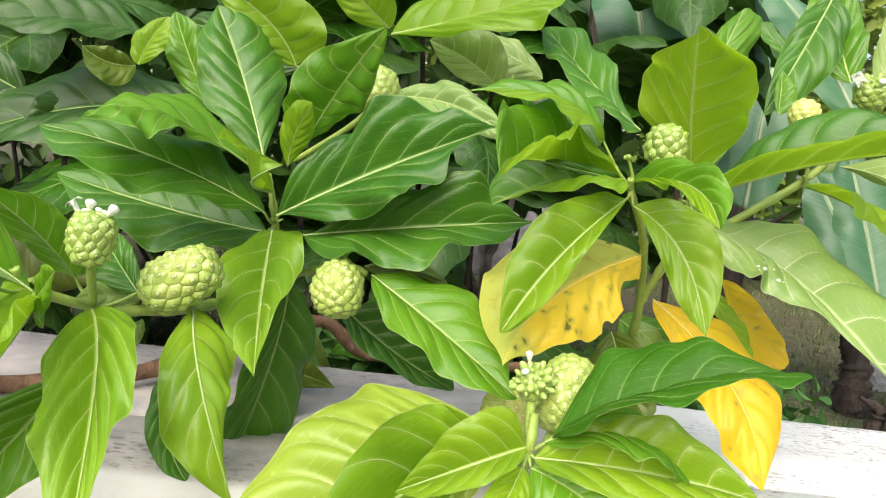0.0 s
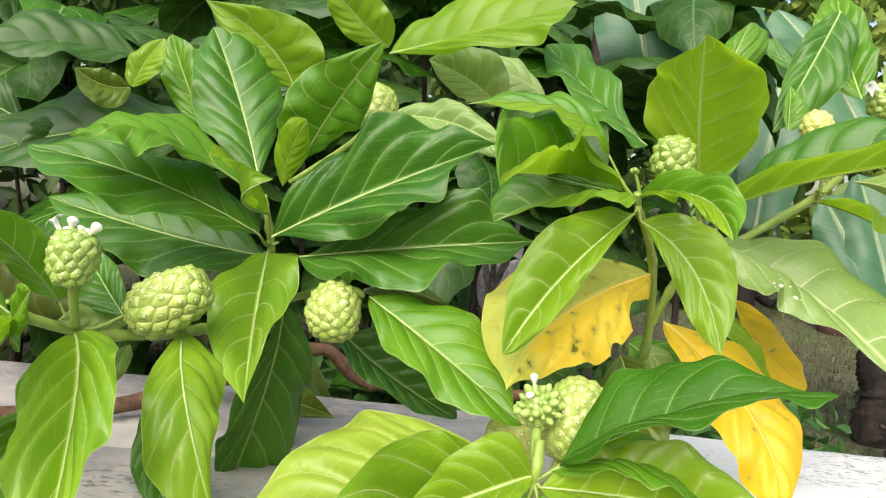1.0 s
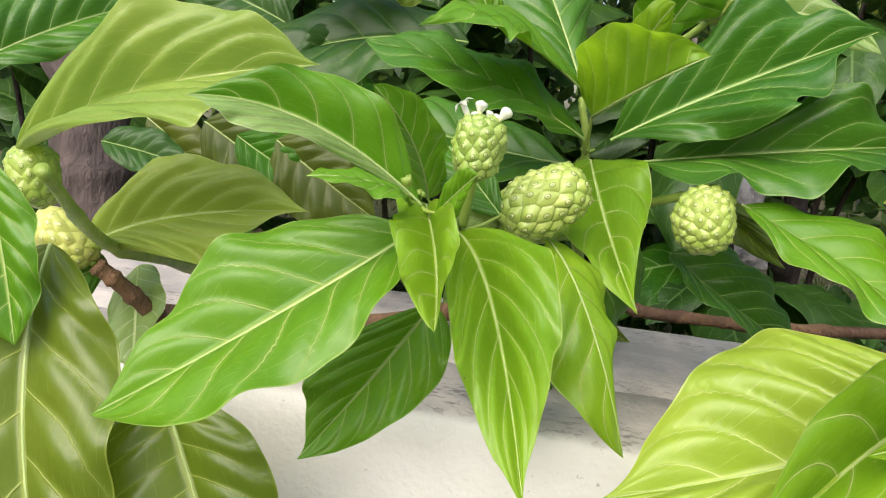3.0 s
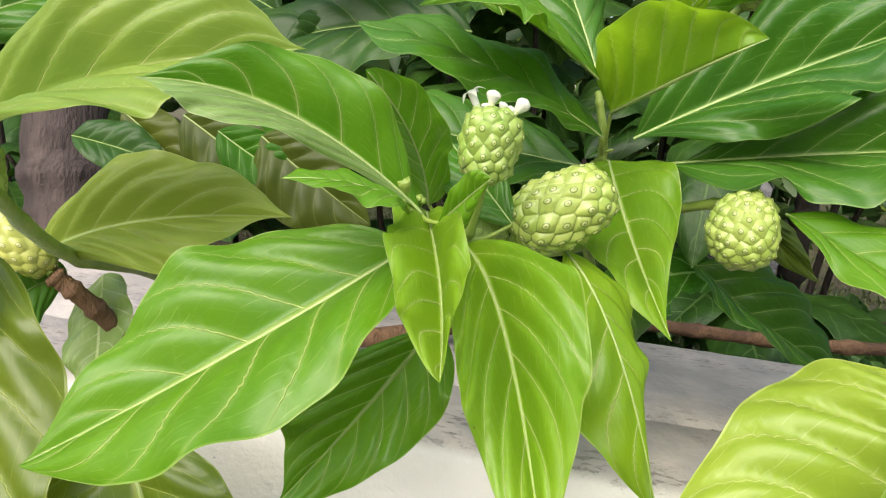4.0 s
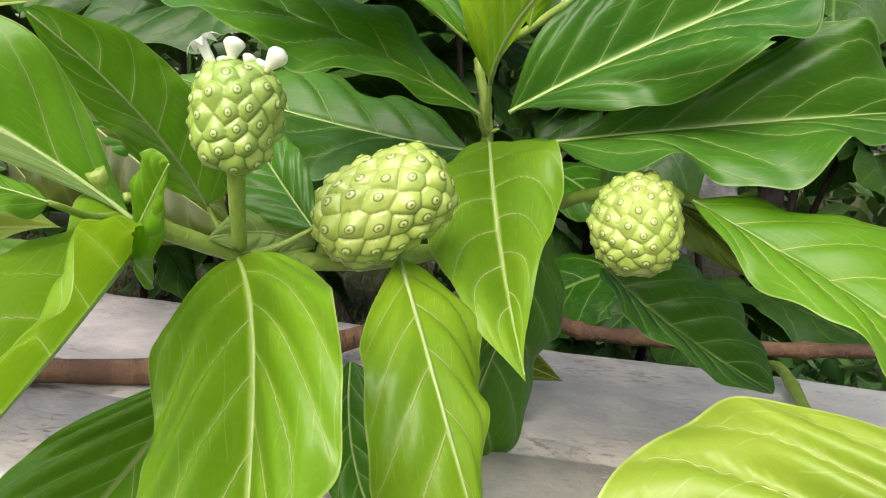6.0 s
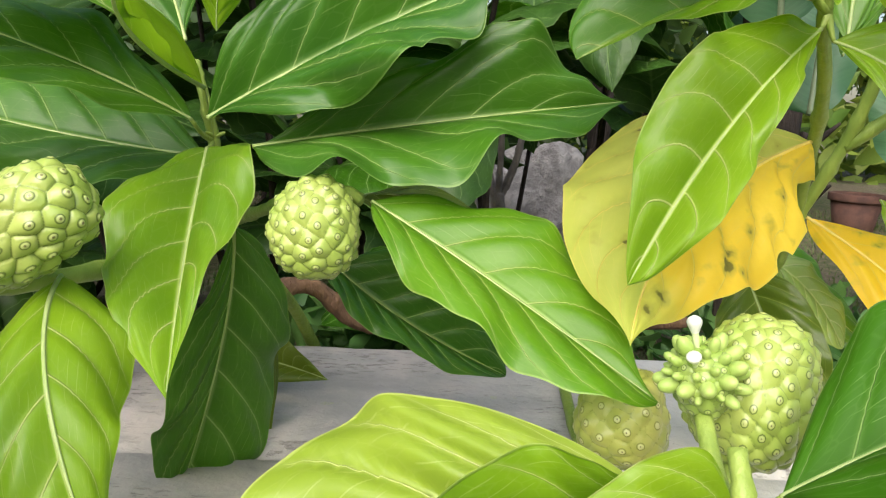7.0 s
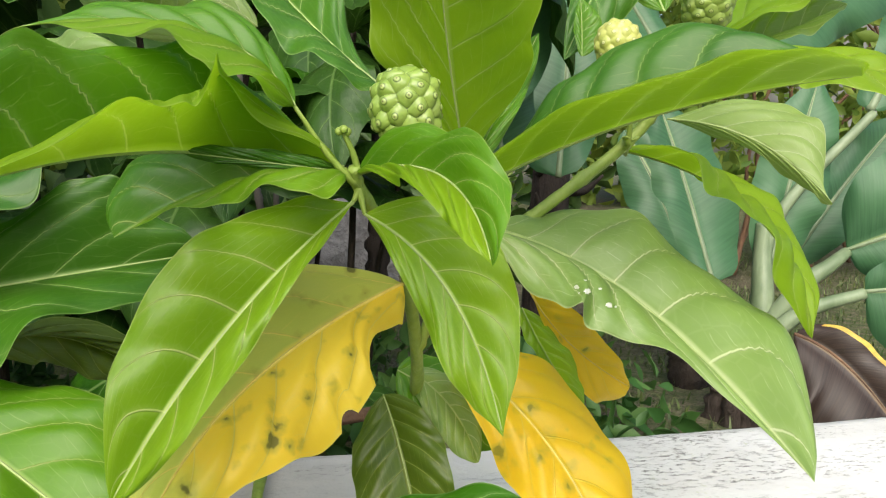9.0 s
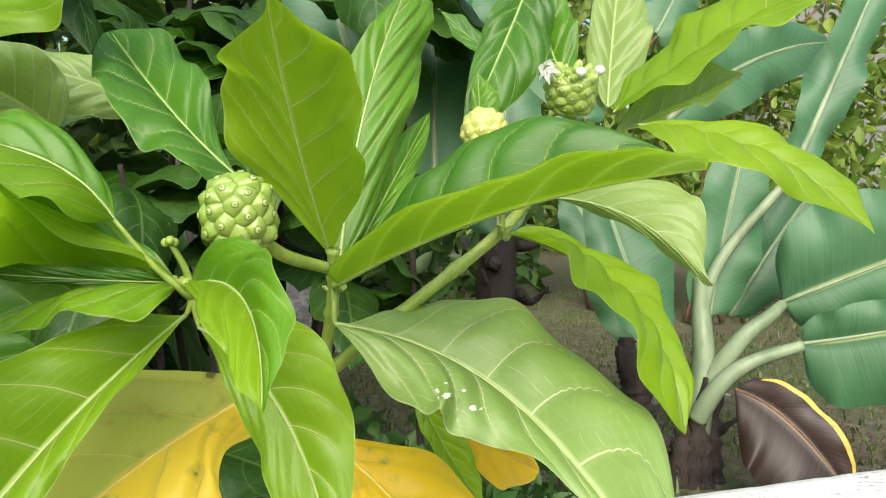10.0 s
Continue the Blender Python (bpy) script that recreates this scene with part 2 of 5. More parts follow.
TUBE = simple_material("flower_tube", (0.66, 0.74, 0.42), (0.55, 0.66, 0.30), 90, rough=0.5, bump=0.1, dist=0.0004)


def fruit_material(name, base, groove, eye, marks=1.0):
    m, nt = node_mat(name)
    g = Net(nt)
    att = g.node("ShaderNodeAttribute")
    att.attribute_name = "cell"
    sep = g.node("ShaderNodeSeparateColor")
    g.put(sep.inputs[0], att.outputs["Color"])
    edge, dist, rnd = sep.outputs[0], sep.outputs[1], sep.outputs[2]
    oc = g.coords("Object")
    c = g.mix(g.ramp(g.noise(oc, 34.0, 3.0), 0.32, 0.68), tuple(k * f for k, f in zip(base, (0.78, 0.90, 0.62))), base)
    c = g.mix(g.math("MULTIPLY", rnd, 0.35), c, tuple(k * 1.22 for k in base))
    c = g.mix(g.math("MULTIPLY", g.ramp(edge, 0.085, 0.0), 0.8), c, groove)
    c = g.mix(g.math("MULTIPLY", g.ramp(g.noise(oc, 210.0, 4.0), 0.55, 0.75), 0.35), c, groove)
    c = g.mix(g.math("MULTIPLY", g.ramp(dist, 0.16, 0.13), 0.8 * marks), c, eye)
    ring = g.math("MULTIPLY", g.ramp(dist, 0.225, 0.18), g.ramp(dist, 0.13, 0.165))
    c = g.mix(g.math("MULTIPLY", ring, 0.85 * marks), c, tuple(k * 0.6 for k in groove))
    c = g.mix(g.math("MULTIPLY", g.ramp(dist, 0.075, 0.045), 0.85), c, (0.10, 0.09, 0.028))
    scar = g.math("MULTIPLY", g.ramp(g.noise(oc, 75.0, 5.0, 0.7), 0.70, 0.76), 0.6)
    c = g.mix(scar, c, (0.20, 0.17, 0.06))
    n = g.bump(g.noise(oc, 300.0, 4.0), 0.3, 0.0006)
    g.surface(c, 0.34, n, spec=0.55, thin=0.0)
    return m


FRUIT = fruit_material("noni_fruit_skin", (0.315, 0.385, 0.090), (0.095, 0.150, 0.022), (0.41, 0.46, 0.18), marks=0.95)
FRUIT_PALE = fruit_material("ripening_fruit_skin", (0.46, 0.47, 0.13), (0.26, 0.31, 0.06), (0.70, 0.70, 0.40), marks=0.75)
FRUIT_YOUNG = fruit_material("young_fruit_skin", (0.255, 0.345, 0.075), (0.085, 0.145, 0.020), (0.42, 0.50, 0.18), marks=0.9)


def wall_material():
    m, nt = node_mat("weathered_limewash")
    g = Net(nt)
    oc = g.coords("Object")
    streak = g.mapped(oc, (0.55, 1.5, 1.0))
    a = g.ramp(g.noise(oc, 3.2, 5.0), 0.35, 0.68)
    b = g.noise(streak, 120.0, 6.0, 0.7)
    geo = g.node("ShaderNodeNewGeometry")
    sep = g.node("ShaderNodeSeparateXYZ")
    g.put(sep.inputs[0], geo.outputs["Normal"])
    top = g.ramp(sep.outputs[2], 0.5, 0.9)
    px = g.node("ShaderNodeSeparateXYZ")
    g.put(px.inputs[0], oc)
    # greyer to the left: wear, with the plants' shade put into the colour
    worn = g.math("MULTIPLY", g.ramp(g.math("ADD", px.outputs[0], g.math("MULTIPLY", g.noise(oc, 5.0, 4.0), 0.5)), 0.75, 0.15), top)
    c = g.mix(a, (0.66, 0.65, 0.62), (0.80, 0.80, 0.78))
    c = g.mix(g.math("MULTIPLY", worn, 0.9), c, g.mix(g.ramp(g.noise(oc, 17.0, 5.0), 0.35, 0.7), (0.32, 0.30, 0.28), (0.47, 0.42, 0.38)))
    pits = g.math("MULTIPLY", g.math("MULTIPLY", g.ramp(b, 0.53, 0.62), g.ramp(g.noise(streak, 7.0, 3.0), 0.40, 0.62)), top)
    c = g.mix(g.math("MULTIPLY", pits, 0.75), c, (0.20, 0.18, 0.165))
    lich = g.math("MULTIPLY", g.ramp(g.noise(oc, 30.0, 5.0, 0.7), 0.64, 0.72), top)
    c = g.mix(g.math("MULTIPLY", lich, 0.35), c, (0.42, 0.46, 0.20))
    speck = g.ramp(g.noise(oc, 90.0, 3.0), 0.70, 0.76)
    c = g.mix(g.math("MULTIPLY", speck, 0.5), c, (0.16, 0.15, 0.14))
    h = g.math("ADD", g.math("MULTIPLY", pits, -1.0), g.noise(oc, 120.0, 5.0))
    g.surface(c, 0.85, g.bump(h, 0.6, 0.003), spec=0.25)
    return m


WALL = wall_material()


def ground_material():
    m, nt = node_mat("litter_and_thin_grass")
    g = Net(nt)
    oc = g.coords("Object")
    a = g.ramp(g.noise(oc, 1.6, 5.0), 0.35, 0.65)
    b = g.noise(oc, 30.0, 6.0, 0.7)
    k = g.noise(oc, 110.0, 4.0, 0.65)
    c = g.mix(a, (0.145, 0.122, 0.084), (0.110, 0.145, 0.055))
    c = g.mix(g.ramp(b, 0.42, 0.68), c, (0.23, 0.195, 0.135))
    c = g.mix(g.math("MULTIPLY", g.ramp(k, 0.5, 0.7), 0.75), c, (0.030, 0.025, 0.017))
    c = g.mix(g.math("MULTIPLY", g.ramp(g.noise(oc, 60.0, 3.0), 0.6, 0.7), 0.6), c, (0.16, 0.22, 0.06))
    g.surface(c, 0.95, g.bump(g.math("ADD", b, k), 0.9, 0.02), spec=0.15)
    return m


GROUND = ground_material()
PLASTER = simple_material("pale_plaster", (0.25, 0.25, 0.24), (0.17, 0.17, 0.165), 1.5, rough=0.85, bump=0.2)


# ---- building helpers ----
def mesh_object(name, verts, faces, material, parent=None, label="", uvs=None, smooth=True):
    me = bpy.data.meshes.new(name)
    me.from_pydata([tuple(v) for v in verts], [], faces)
    if uvs is not None:
        layer = me.uv_layers.new(name="UVMap")
        loops = np.empty(len(me.loops), dtype=np.int32)
        me.loops.foreach_get("vertex_index", loops)
        layer.data.foreach_set("uv", np.asarray(uvs, dtype=np.float32)[loops].ravel())
    me.materials.append(material)
    if smooth:
        me.polygons.foreach_set("use_smooth", [True] * len(me.polygons))
    me.update()
    ob = new(name, me)
    ob.parent = parent
    if label:
        ob["label"] = label
    return ob


def part(name, bm, material, parent=None, label="", smooth=True):
    me = bpy.data.meshes.new(name)
    bm.to_mesh(me)
    bm.free()
    me.materials.append(material)
    if smooth:
        me.polygons.foreach_set("use_smooth", [True] * len(me.polygons))
    ob = new(name, me)
    ob.parent = parent
    if label:
        ob["label"] = label
    return ob


def smooth_line(points, count):
    """Catmull-Rom through points, as count + 1 places."""
    p = np.asarray(points, float)
    if len(p) == 2:
        return p[0] + (p[1] - p[0]) * np.linspace(0, 1, count + 1)[:, None]
    p = np.vstack([2 * p[0] - p[1], p, 2 * p[-1] - p[-2]])
    out = []
    spans = len(p) - 3
    for k in np.linspace(0, spans, count + 1):
        i = min(int(k), spans - 1)
        t = k - i
        a, b, c, d = p[i:i + 4]
        out.append(0.5 * (2 * b + (c - a) * t + (2 * a - 5 * b + 4 * c - d) * t * t + (3 * b - a - 3 * c + d) * t ** 3))
    return np.array(out)


def tube_data(line, radii, sides=10, rough=0.0, rng=None):
    line = np.asarray(line, float)
    n = len(line)
    tang = np.gradient(line, axis=0)
    tang /= np.linalg.norm(tang, axis=1)[:, None] + 1e-12
    side = np.cross(tang[0], (0.13, 0.21, 0.97))
    side /= np.linalg.norm(side)
    verts, faces = [], []
    for i in range(n):
        side = side - tang[i] * (side @ tang[i])
        side /= np.linalg.norm(side)
        other = np.cross(tang[i], side)
        for j in range(sides):
            a = 2 * math.pi * j / sides
            r = radii[i] * (1 + (rough * (rng.random() - 0.5) if rng else 0))
            verts.append(line[i] + r * (math.cos(a) * side + math.sin(a) * other))
    for i in range(n - 1):
        for j in range(sides):
            k = (j + 1) % sides
            faces.append((i * sides + j, i * sides + k, (i + 1) * sides + k, (i + 1) * sides + j))
    faces.append(tuple(reversed(range(sides))))
    faces.append(tuple(range((n - 1) * sides, n * sides)))
    return verts, faces


def stick(name, points, r0, r1, material, parent=None, label="", knots=0.0, count=40, sides=10, seed=1):
    rng = random.Random(seed)
    line = smooth_line(points, count)
    s = np.linspace(0, 1, len(line))
    radii = r0 + (r1 - r0) * s
    if knots:
        radii = radii * (1 + knots * np.maximum(0, np.sin(s * math.pi * 2 * len(points) * 1.3)) ** 6)
    v, f = tube_data(line, radii, sides, (0.34 if material is DARK_BARK else 0.12) if knots else 0.0, rng)
    return mesh_object(name, v, f, material, parent, label)


def vein_sweep(x):
    """How far along the leaf a side vein has run at x, from midrib 0 to margin 1."""
    return 0.19 * x + 0.10 * x ** 3


def blade_data(B, M, T, L, R, left=(0.70, 0.80), right=(0.70, 0.80), wave=0.003, quilt=1.0, arch=0.20, rows=104, cols=13, seed=0, ripple=None, tear=None):
    """A leaf blade: midrib through B, M, T; L and R are the margins beside M. left and right: how fast each half widens from the base and narrows to the tip."""
    B, M, T, L, R = (np.array(p, float) for p in (B, M, T, L, R))
    C = 2 * M - (B + T) / 2
    length = np.linalg.norm(M - B) + np.linalg.norm(T - M)
    rng = random.Random(seed)
    ph = [rng.uniform(0, 6.28) for _ in range(8)]
    cup = [rng.uniform(0.6, 1.25), rng.uniform(0.6, 1.25)]
    tm = Vector(T - B).normalized()
    vl, vr = Vector(L - M), Vector(R - M)
    nm = vr.cross(tm) + tm.cross(vl)
    nm.normalize()
    if nm.dot(Vector((0, -0.55, 0.83))) < 0:
        nm = -nm
    verts, uvs, spine = [], [], []
    for i in range(rows + 1):
        s = i / rows
        c = Vector((1 - s) ** 2 * B + 2 * s * (1 - s) * C + s * s * T)
        d = Vector(2 * (1 - s) * (C - B) + 2 * s * (T - C)).normalized()
        q = tm.rotation_difference(d)
        n = q @ nm
        spine.append((c, n, d))
        for j in range(-cols, cols + 1):
            x = abs(j) / cols
            k = 0 if j < 0 else 1
            side = q @ (vr if k else vl)
            a, b = right if k else left
            w = (2 * s) ** a * (2 * (1 - s)) ** b if 0 < s < 1 else 0.0
            if s > 0.85:
                w *= 1 - 0.3 * (s - 0.85) / 0.15
            full = min(w, 1.0)
            ww = w * (1 + 0.016 * math.sin(11 * s + ph[k]) + 0.012 * math.sin(27 * s + ph[2 + k]))
            if ripple and (ripple[3] > 0) == (k == 1):
                ww *= 1 + ripple[0] * math.sin(ripple[1] * s + ripple[2])
            if tear:
                for t0, t1, dep, sd in tear:
                    if (j < 0) == (sd < 0) and t0 < s < t1:
                        ww *= 1 - dep * math.sin(math.pi * (s - t0) / (t1 - t0)) ** 0.5
            fr = (VEINS * (s - vein_sweep(x)) + (0.35 if k else 0.0)) % 1.0
            puff = math.sin(math.pi * fr ** 0.66) ** 0.9 * min(1, 2.6 * x) * (1 - x ** 4)
            lift = quilt * min(0.024 * length, 0.11 * side.length) * puff * full
            lift += cup[k] * arch * side.length * ww * 2 * x * (1 - x)
            lift += wave * (x ** 2) * math.sin(15 * s + ph[4 + k]) * full * length / 0.25
            lift += 0.35 * wave * x ** 3 * math.sin(34 * s + ph[6 + k]) * full * length / 0.25
            verts.append(c + side * (x * ww) + n * lift)
            uvs.append((0.5 + 0.5 * j / cols, s))
    k = 2 * cols + 1
    faces = [(i * k + j, i * k + j + 1, (i + 1) * k + j + 1, (i + 1) * k + j) for i in range(rows) for j in range(k - 1)]
    return verts, faces, uvs, spine, length


leaf_count = [0]
# joints of the branches, from which the leaf stalks spring
NODES = [(-0.204, 0.952, 1.385), (-0.335, 0.622, 1.345), (-0.306, 0.676, 1.318), (0.208, 0.760, 1.488), (0.298, 0.838, 1.485), (0.109, 0.588, 1.262), (0.425, 0.840, 1.520)]
TONE = {"g": "glossy mid-green noni leaf with pale veins", "k": "dark green glossy noni leaf with a pale midrib", "w": "bright yellow-green quilted noni leaf", "q": "olive green noni leaf showing its matt underside", "h": "light green glossy noni leaf with pale veins", "d": "deep green noni leaf with pale veins", "y": "young yellow-green noni leaf with pale veins",
        "p": "pale green noni leaf showing its matt underside", "o": "olive green ageing noni leaf", "Y": "half yellowed noni leaf with dark brown spots", "Z": "yellow dying noni leaf with brown spots", "s": "dark green noni leaf with shade in its colour", "v": "olive noni leaf with shade darkened into its colour"}


def leaf(tone, B, M, T, L, R, **kw):
    leaf_count[0] += 1
    seed = leaf_count[0]
    kw.setdefault("wave", 0.008)
    marks = kw.pop("marks", ())
    v, f, uv, spine, length = blade_data(B, M, T, L, R, seed=seed, **kw)
    ob = mesh_object("leaf", v, f, LEAF[tone[0]], shrub, TONE[tone[0]], uv)
    if len(tone) == 2:
        # folded leaf: upper face on one half, underside on the other; 'gp' paints glare
        ob.data.materials.append(LEAF[tone[1]])
        half = kw.get("cols", 13)
        ob.data.polygons.foreach_set("material_index", [1 if k % (2 * half) >= half else 0 for k in range(len(f))])
    for s, x, r in marks:
        # dried white splashes on the blade
        p = Vector(v[round(s * 104) * 27 + 13 + round(x * 13)])
        n = ob.data.vertices[round(s * 104) * 27 + 13 + round(x * 13)].normal
        bm = bmesh.new()
        bmesh.ops.create_icosphere(bm, subdivisions=3, radius=r * 0.75)
        for w in bm.verts:
            w.co *= 1 + 0.9 * noise.noise(w.co * 700 + p * 90)
        m4 = n.to_track_quat("Z", "Y").to_matrix().to_4x4()
        m4.translation = p
        bmesh.ops.transform(bm, matrix=m4 @ Matrix.Diagonal((1.3, 0.6, 0.12, 1)), verts=bm.verts)
        part("splash", bm, PETAL, ob, "dried white splash")
    # the raised midrib runs on under the blade as the leaf stalk
    rib = []
    rad = []
    for i, (c, n, d) in enumerate(spine[:-2]):
        s = i / (len(spine) - 1)
        rib.append(tuple(c + n * 0.0002))
        rad.append(max(0.0004, length * 0.0066 * (1 - s) ** 0.8))
    rv, rf = tube_data(rib, rad, 6)
    near = min(NODES, key=lambda q: (Vector(q) - Vector(B)).length)
    gap = (Vector(near) - Vector(B)).length
    if 0.008 < gap < 0.075:
        bend = (Vector(near) + Vector(B)) / 2 - Vector((0, 0, 0.06 * gap))
        stick("leaf_stalk", [near, tuple(bend), tuple(B)], 0.0026, max(0.0012, length * 0.0062), STEM, ob, count=8, sides=7)
    mesh_object("midrib", rv, rf, RIB_Y if tone in ("Y", "Z") else RIB_SHADED if tone == "s" else RIB, ob)
    return ob


def banana_leaf(plant, B, M, T, L, R):
    leaf_count[0] += 1
    v, f, uv, spine, length = blade_data(B, M, T, L, R, seed=leaf_count[0], left=(0.38, 0.45), right=(0.38, 0.45), quilt=0.0, arch=0.25, wave=0.008, rows=40, cols=6)
    dry = plant is banana_3
    ob = mesh_object("leaf", v, f, DRY if dry else BANANA, banana_1 if dry else plant, "withered brown banana leaf" if dry else "blue-green banana leaf", uv)
    if dry:
        # the last living strip along one margin is still yellow
        ob.data.materials.append(DRY_EDGE)
        ob.data.polygons.foreach_set("material_index", [1 if k % 12 >= 11 and k // 12 > 3 else 0 for k in range(len(f))])
    line = [tuple(c) for c, n, d in spine[:-1]]
    rad = [max(0.001, 0.007 * length / 0.45 * (1 - i / len(line)) ** 0.7) for i in range(len(line))]
    rv, rf = tube_data(line, rad, 8)
    mesh_object("midrib", rv, rf, BARK if dry else PETIOLE, ob)
    return ob


def fruit_data(length, radius, cells, seed, rows=72, cols=96, knob=1.0, egg=0.0):
    """A knobbly compound fruit along +z: many fused carpels, each with an eye."""
    rng = np.random.RandomState(seed)
    k = np.arange(cells) + 0.5
    z = 1 - 2 * k / cells
    ang = k * math.pi * (3 - math.sqrt(5)) + rng.uniform(-0.12, 0.12, cells)
    z = np.clip(z + rng.uniform(-0.5, 0.5, cells) / cells, -0.999, 0.999)
    cr = np.sqrt(1 - z * z)
    C = np.stack([cr * np.cos(ang), cr * np.sin(ang), z], 1)
    th = np.linspace(0, math.pi, rows + 1)
    fi = np.arange(cols) * 2 * math.pi / cols
    P = np.stack([np.outer(np.sin(th), np.cos(fi)), np.outer(np.sin(th), np.sin(fi)), np.outer(np.cos(th), np.ones(cols))], -1).reshape(-1, 3)
    D = np.arccos(np.clip(P @ C.T, -1, 1))
    order = np.argsort(D, 1)
    d1 = np.take_along_axis(D, order[:, :1], 1)[:, 0]
    d2 = np.take_along_axis(D, order[:, 1:2], 1)[:, 0]
    near = order[:, 0]
    size = math.sqrt(4 * math.pi / cells)
    edge = np.clip((d2 - d1) / size, 0, 1)
    dist = d1 / size
    rnd = rng.random(cells)[near]
    bulge = 0.60 * (1 - np.exp(-edge * 13.0)) + 0.85 * np.exp(-(dist / 0.36) ** 2) * (0.5 + rnd)
    eye = 0.05 / (1 + np.exp((dist - 0.135) / 0.014)) - 0.15 * np.exp(-(dist / 0.04) ** 2) - 0.13 * np.exp(-((dist - 0.18) / 0.03) ** 2)
    lift = (0.75 * bulge + eye) * size * radius * 0.26 * knob
    shape = 1 + egg * P[:, 2]
    plump = ((1 - np.abs(P[:, 2]) ** 2.7) ** (1 / 2.4)) / np.maximum(np.sqrt(1 - P[:, 2] ** 2), 1e-6)
    plump = np.clip(plump, 0, 1.6)
    base = P * np.stack([radius * shape * plump, radius * shape * plump, np.full(len(P), length / 2)], 1)
    base *= (1 + 0.04 * np.sin(P[:, :1] * 3 + seed) + 0.04 * np.sin(P[:, 2:] * 4 + seed * 2))
    verts = base + P * lift[:, None]
    faces = []
    for i in range(rows):
        for j in range(cols):
            n = (j + 1) % cols
            faces.append((i * cols + j, (i + 1) * cols + j, (i + 1) * cols + n, i * cols + n))
    col = np.stack([edge, np.clip(dist, 0, 1), rnd, np.ones_like(rnd)], 1)
    return verts, faces, col, C


def fruit(centre, tip, length, radius, cells, seed, material, label, stalk=None, flowers=(), knob=1.0, egg=0.0, buds=0, fine=1.0):
    v, f, col, C = fruit_data(length, radius, cells, seed, int(80 * fine), int(108 * fine), knob=knob, egg=egg)
    rot = Vector(tip).normalized().to_track_quat("Z", "Y").to_matrix()
    mw = rot.to_4x4()
    mw.translation = Vector(centre)
    ob = mesh_object("fruit", [mw @ Vector(p) for p in v], f, material, shrub, label)
    att = ob.data.attributes.new("cell", "FLOAT_COLOR", "POINT")
    att.data.foreach_set("color", col.astype(np.float32).ravel())
    if stalk:
        stick("stalk", stalk, 0.0038, 0.0045, STEM, ob, "", count=14)
    for polar, turn, ln, opened in flowers:
        d = Vector((math.sin(polar) * math.cos(turn), math.sin(polar) * math.sin(turn), math.cos(polar)))
        p = Vector((d.x * radius, d.y * radius, d.z * length / 2))
        flower(mw @ p, rot @ (d + Vector((0, 0, 0.5))).normalized(), ln, opened, ob)
    for i in range(buds):
        a = i * 2.4
        r = math.sqrt((i + 0.5) / buds) * (1.7 if buds > 30 else 0.95)
        d = Vector((math.sin(r) * math.cos(a), math.sin(r) * math.sin(a), math.cos(r)))
        p = mw @ Vector((d.x * radius, d.y * radius, d.z * length / 2))
        w = rot @ d
        bm = bmesh.new()
        bmesh.ops.create_uvsphere(bm, u_segments=10, v_segments=8, radius=0.0028 + 0.0012 * math.sin(i * 5.0))
        m4 = w.to_track_quat("Z", "Y").to_matrix().to_4x4()
        m4.translation = p + w * 0.003
        bmesh.ops.transform(bm, matrix=m4 @ Matrix.Diagonal((1, 1, 1.7, 1)), verts=bm.verts)
        part("bud", bm, BUD, ob)
    return ob


def flower(at, way, ln, opened, parent, girth=1.0):
    """A white tubular flower; unopened ones end in a club."""
    way = Vector(way).normalized()
    side = way.orthogonal().normalized()
    steps = np.linspace(-0.1, 1, 20)
    line = [Vector(at) + way * (ln * k) + side * (0.12 * ln * k * k) for k in steps]
    rad = [girth * (0.0014 + 0.0006 * k) for k in steps]
    if not opened:
        swell = [1 + 0.95 * min(1, max(0, (k - 0.45) / 0.3)) for k in steps]
        rad = [r * w * math.sqrt(max(0.03, 1 - (max(0, k - 0.78) / 0.22) ** 2)) for r, w, k in zip(rad, swell, steps)]
    v, f = tube_data(line, rad, 10)
    tube = mesh_object("flower", v, f, TUBE, parent, "white tubular flower")
    tube.data.materials.append(PETAL)
    tube.data.polygons.foreach_set("material_index", [1 if k // 10 > 9 else 0 for k in range(len(f))])
    if opened:
        bm = bmesh.new()
        m4 = way.to_track_quat("Z", "Y").to_matrix().to_4x4()
        m4.translation = line[-1]
        for k in range(5):
            a = k * 2 * math.pi / 5
            row = []
            for s in range(6):
                t = s / 5
                w = 0.0026 * math.sin(math.pi * (0.18 + 0.82 * t) ** 0.8) + 0.0002
                r = 0.0015 + 0.0078 * t
                zz = 0.0012 * math.sin(t * 2.6) - 0.004 * t * t
                row.append([bm.verts.new(m4 @ Vector((r * math.cos(a) - y * math.sin(a), r * math.sin(a) + y * math.cos(a), zz + 0.25 * abs(y)))) for y in (-w, 0, w)])
            for s in range(5):
                for q in range(2):
                    bm.faces.new((row[s][q], row[s][q + 1], row[s + 1][q + 1], row[s + 1][q]))
        bmesh.ops.solidify(bm, geom=bm.faces[:], thickness=0.0005)
        part_ob = part("petals", bm, PETAL, parent)


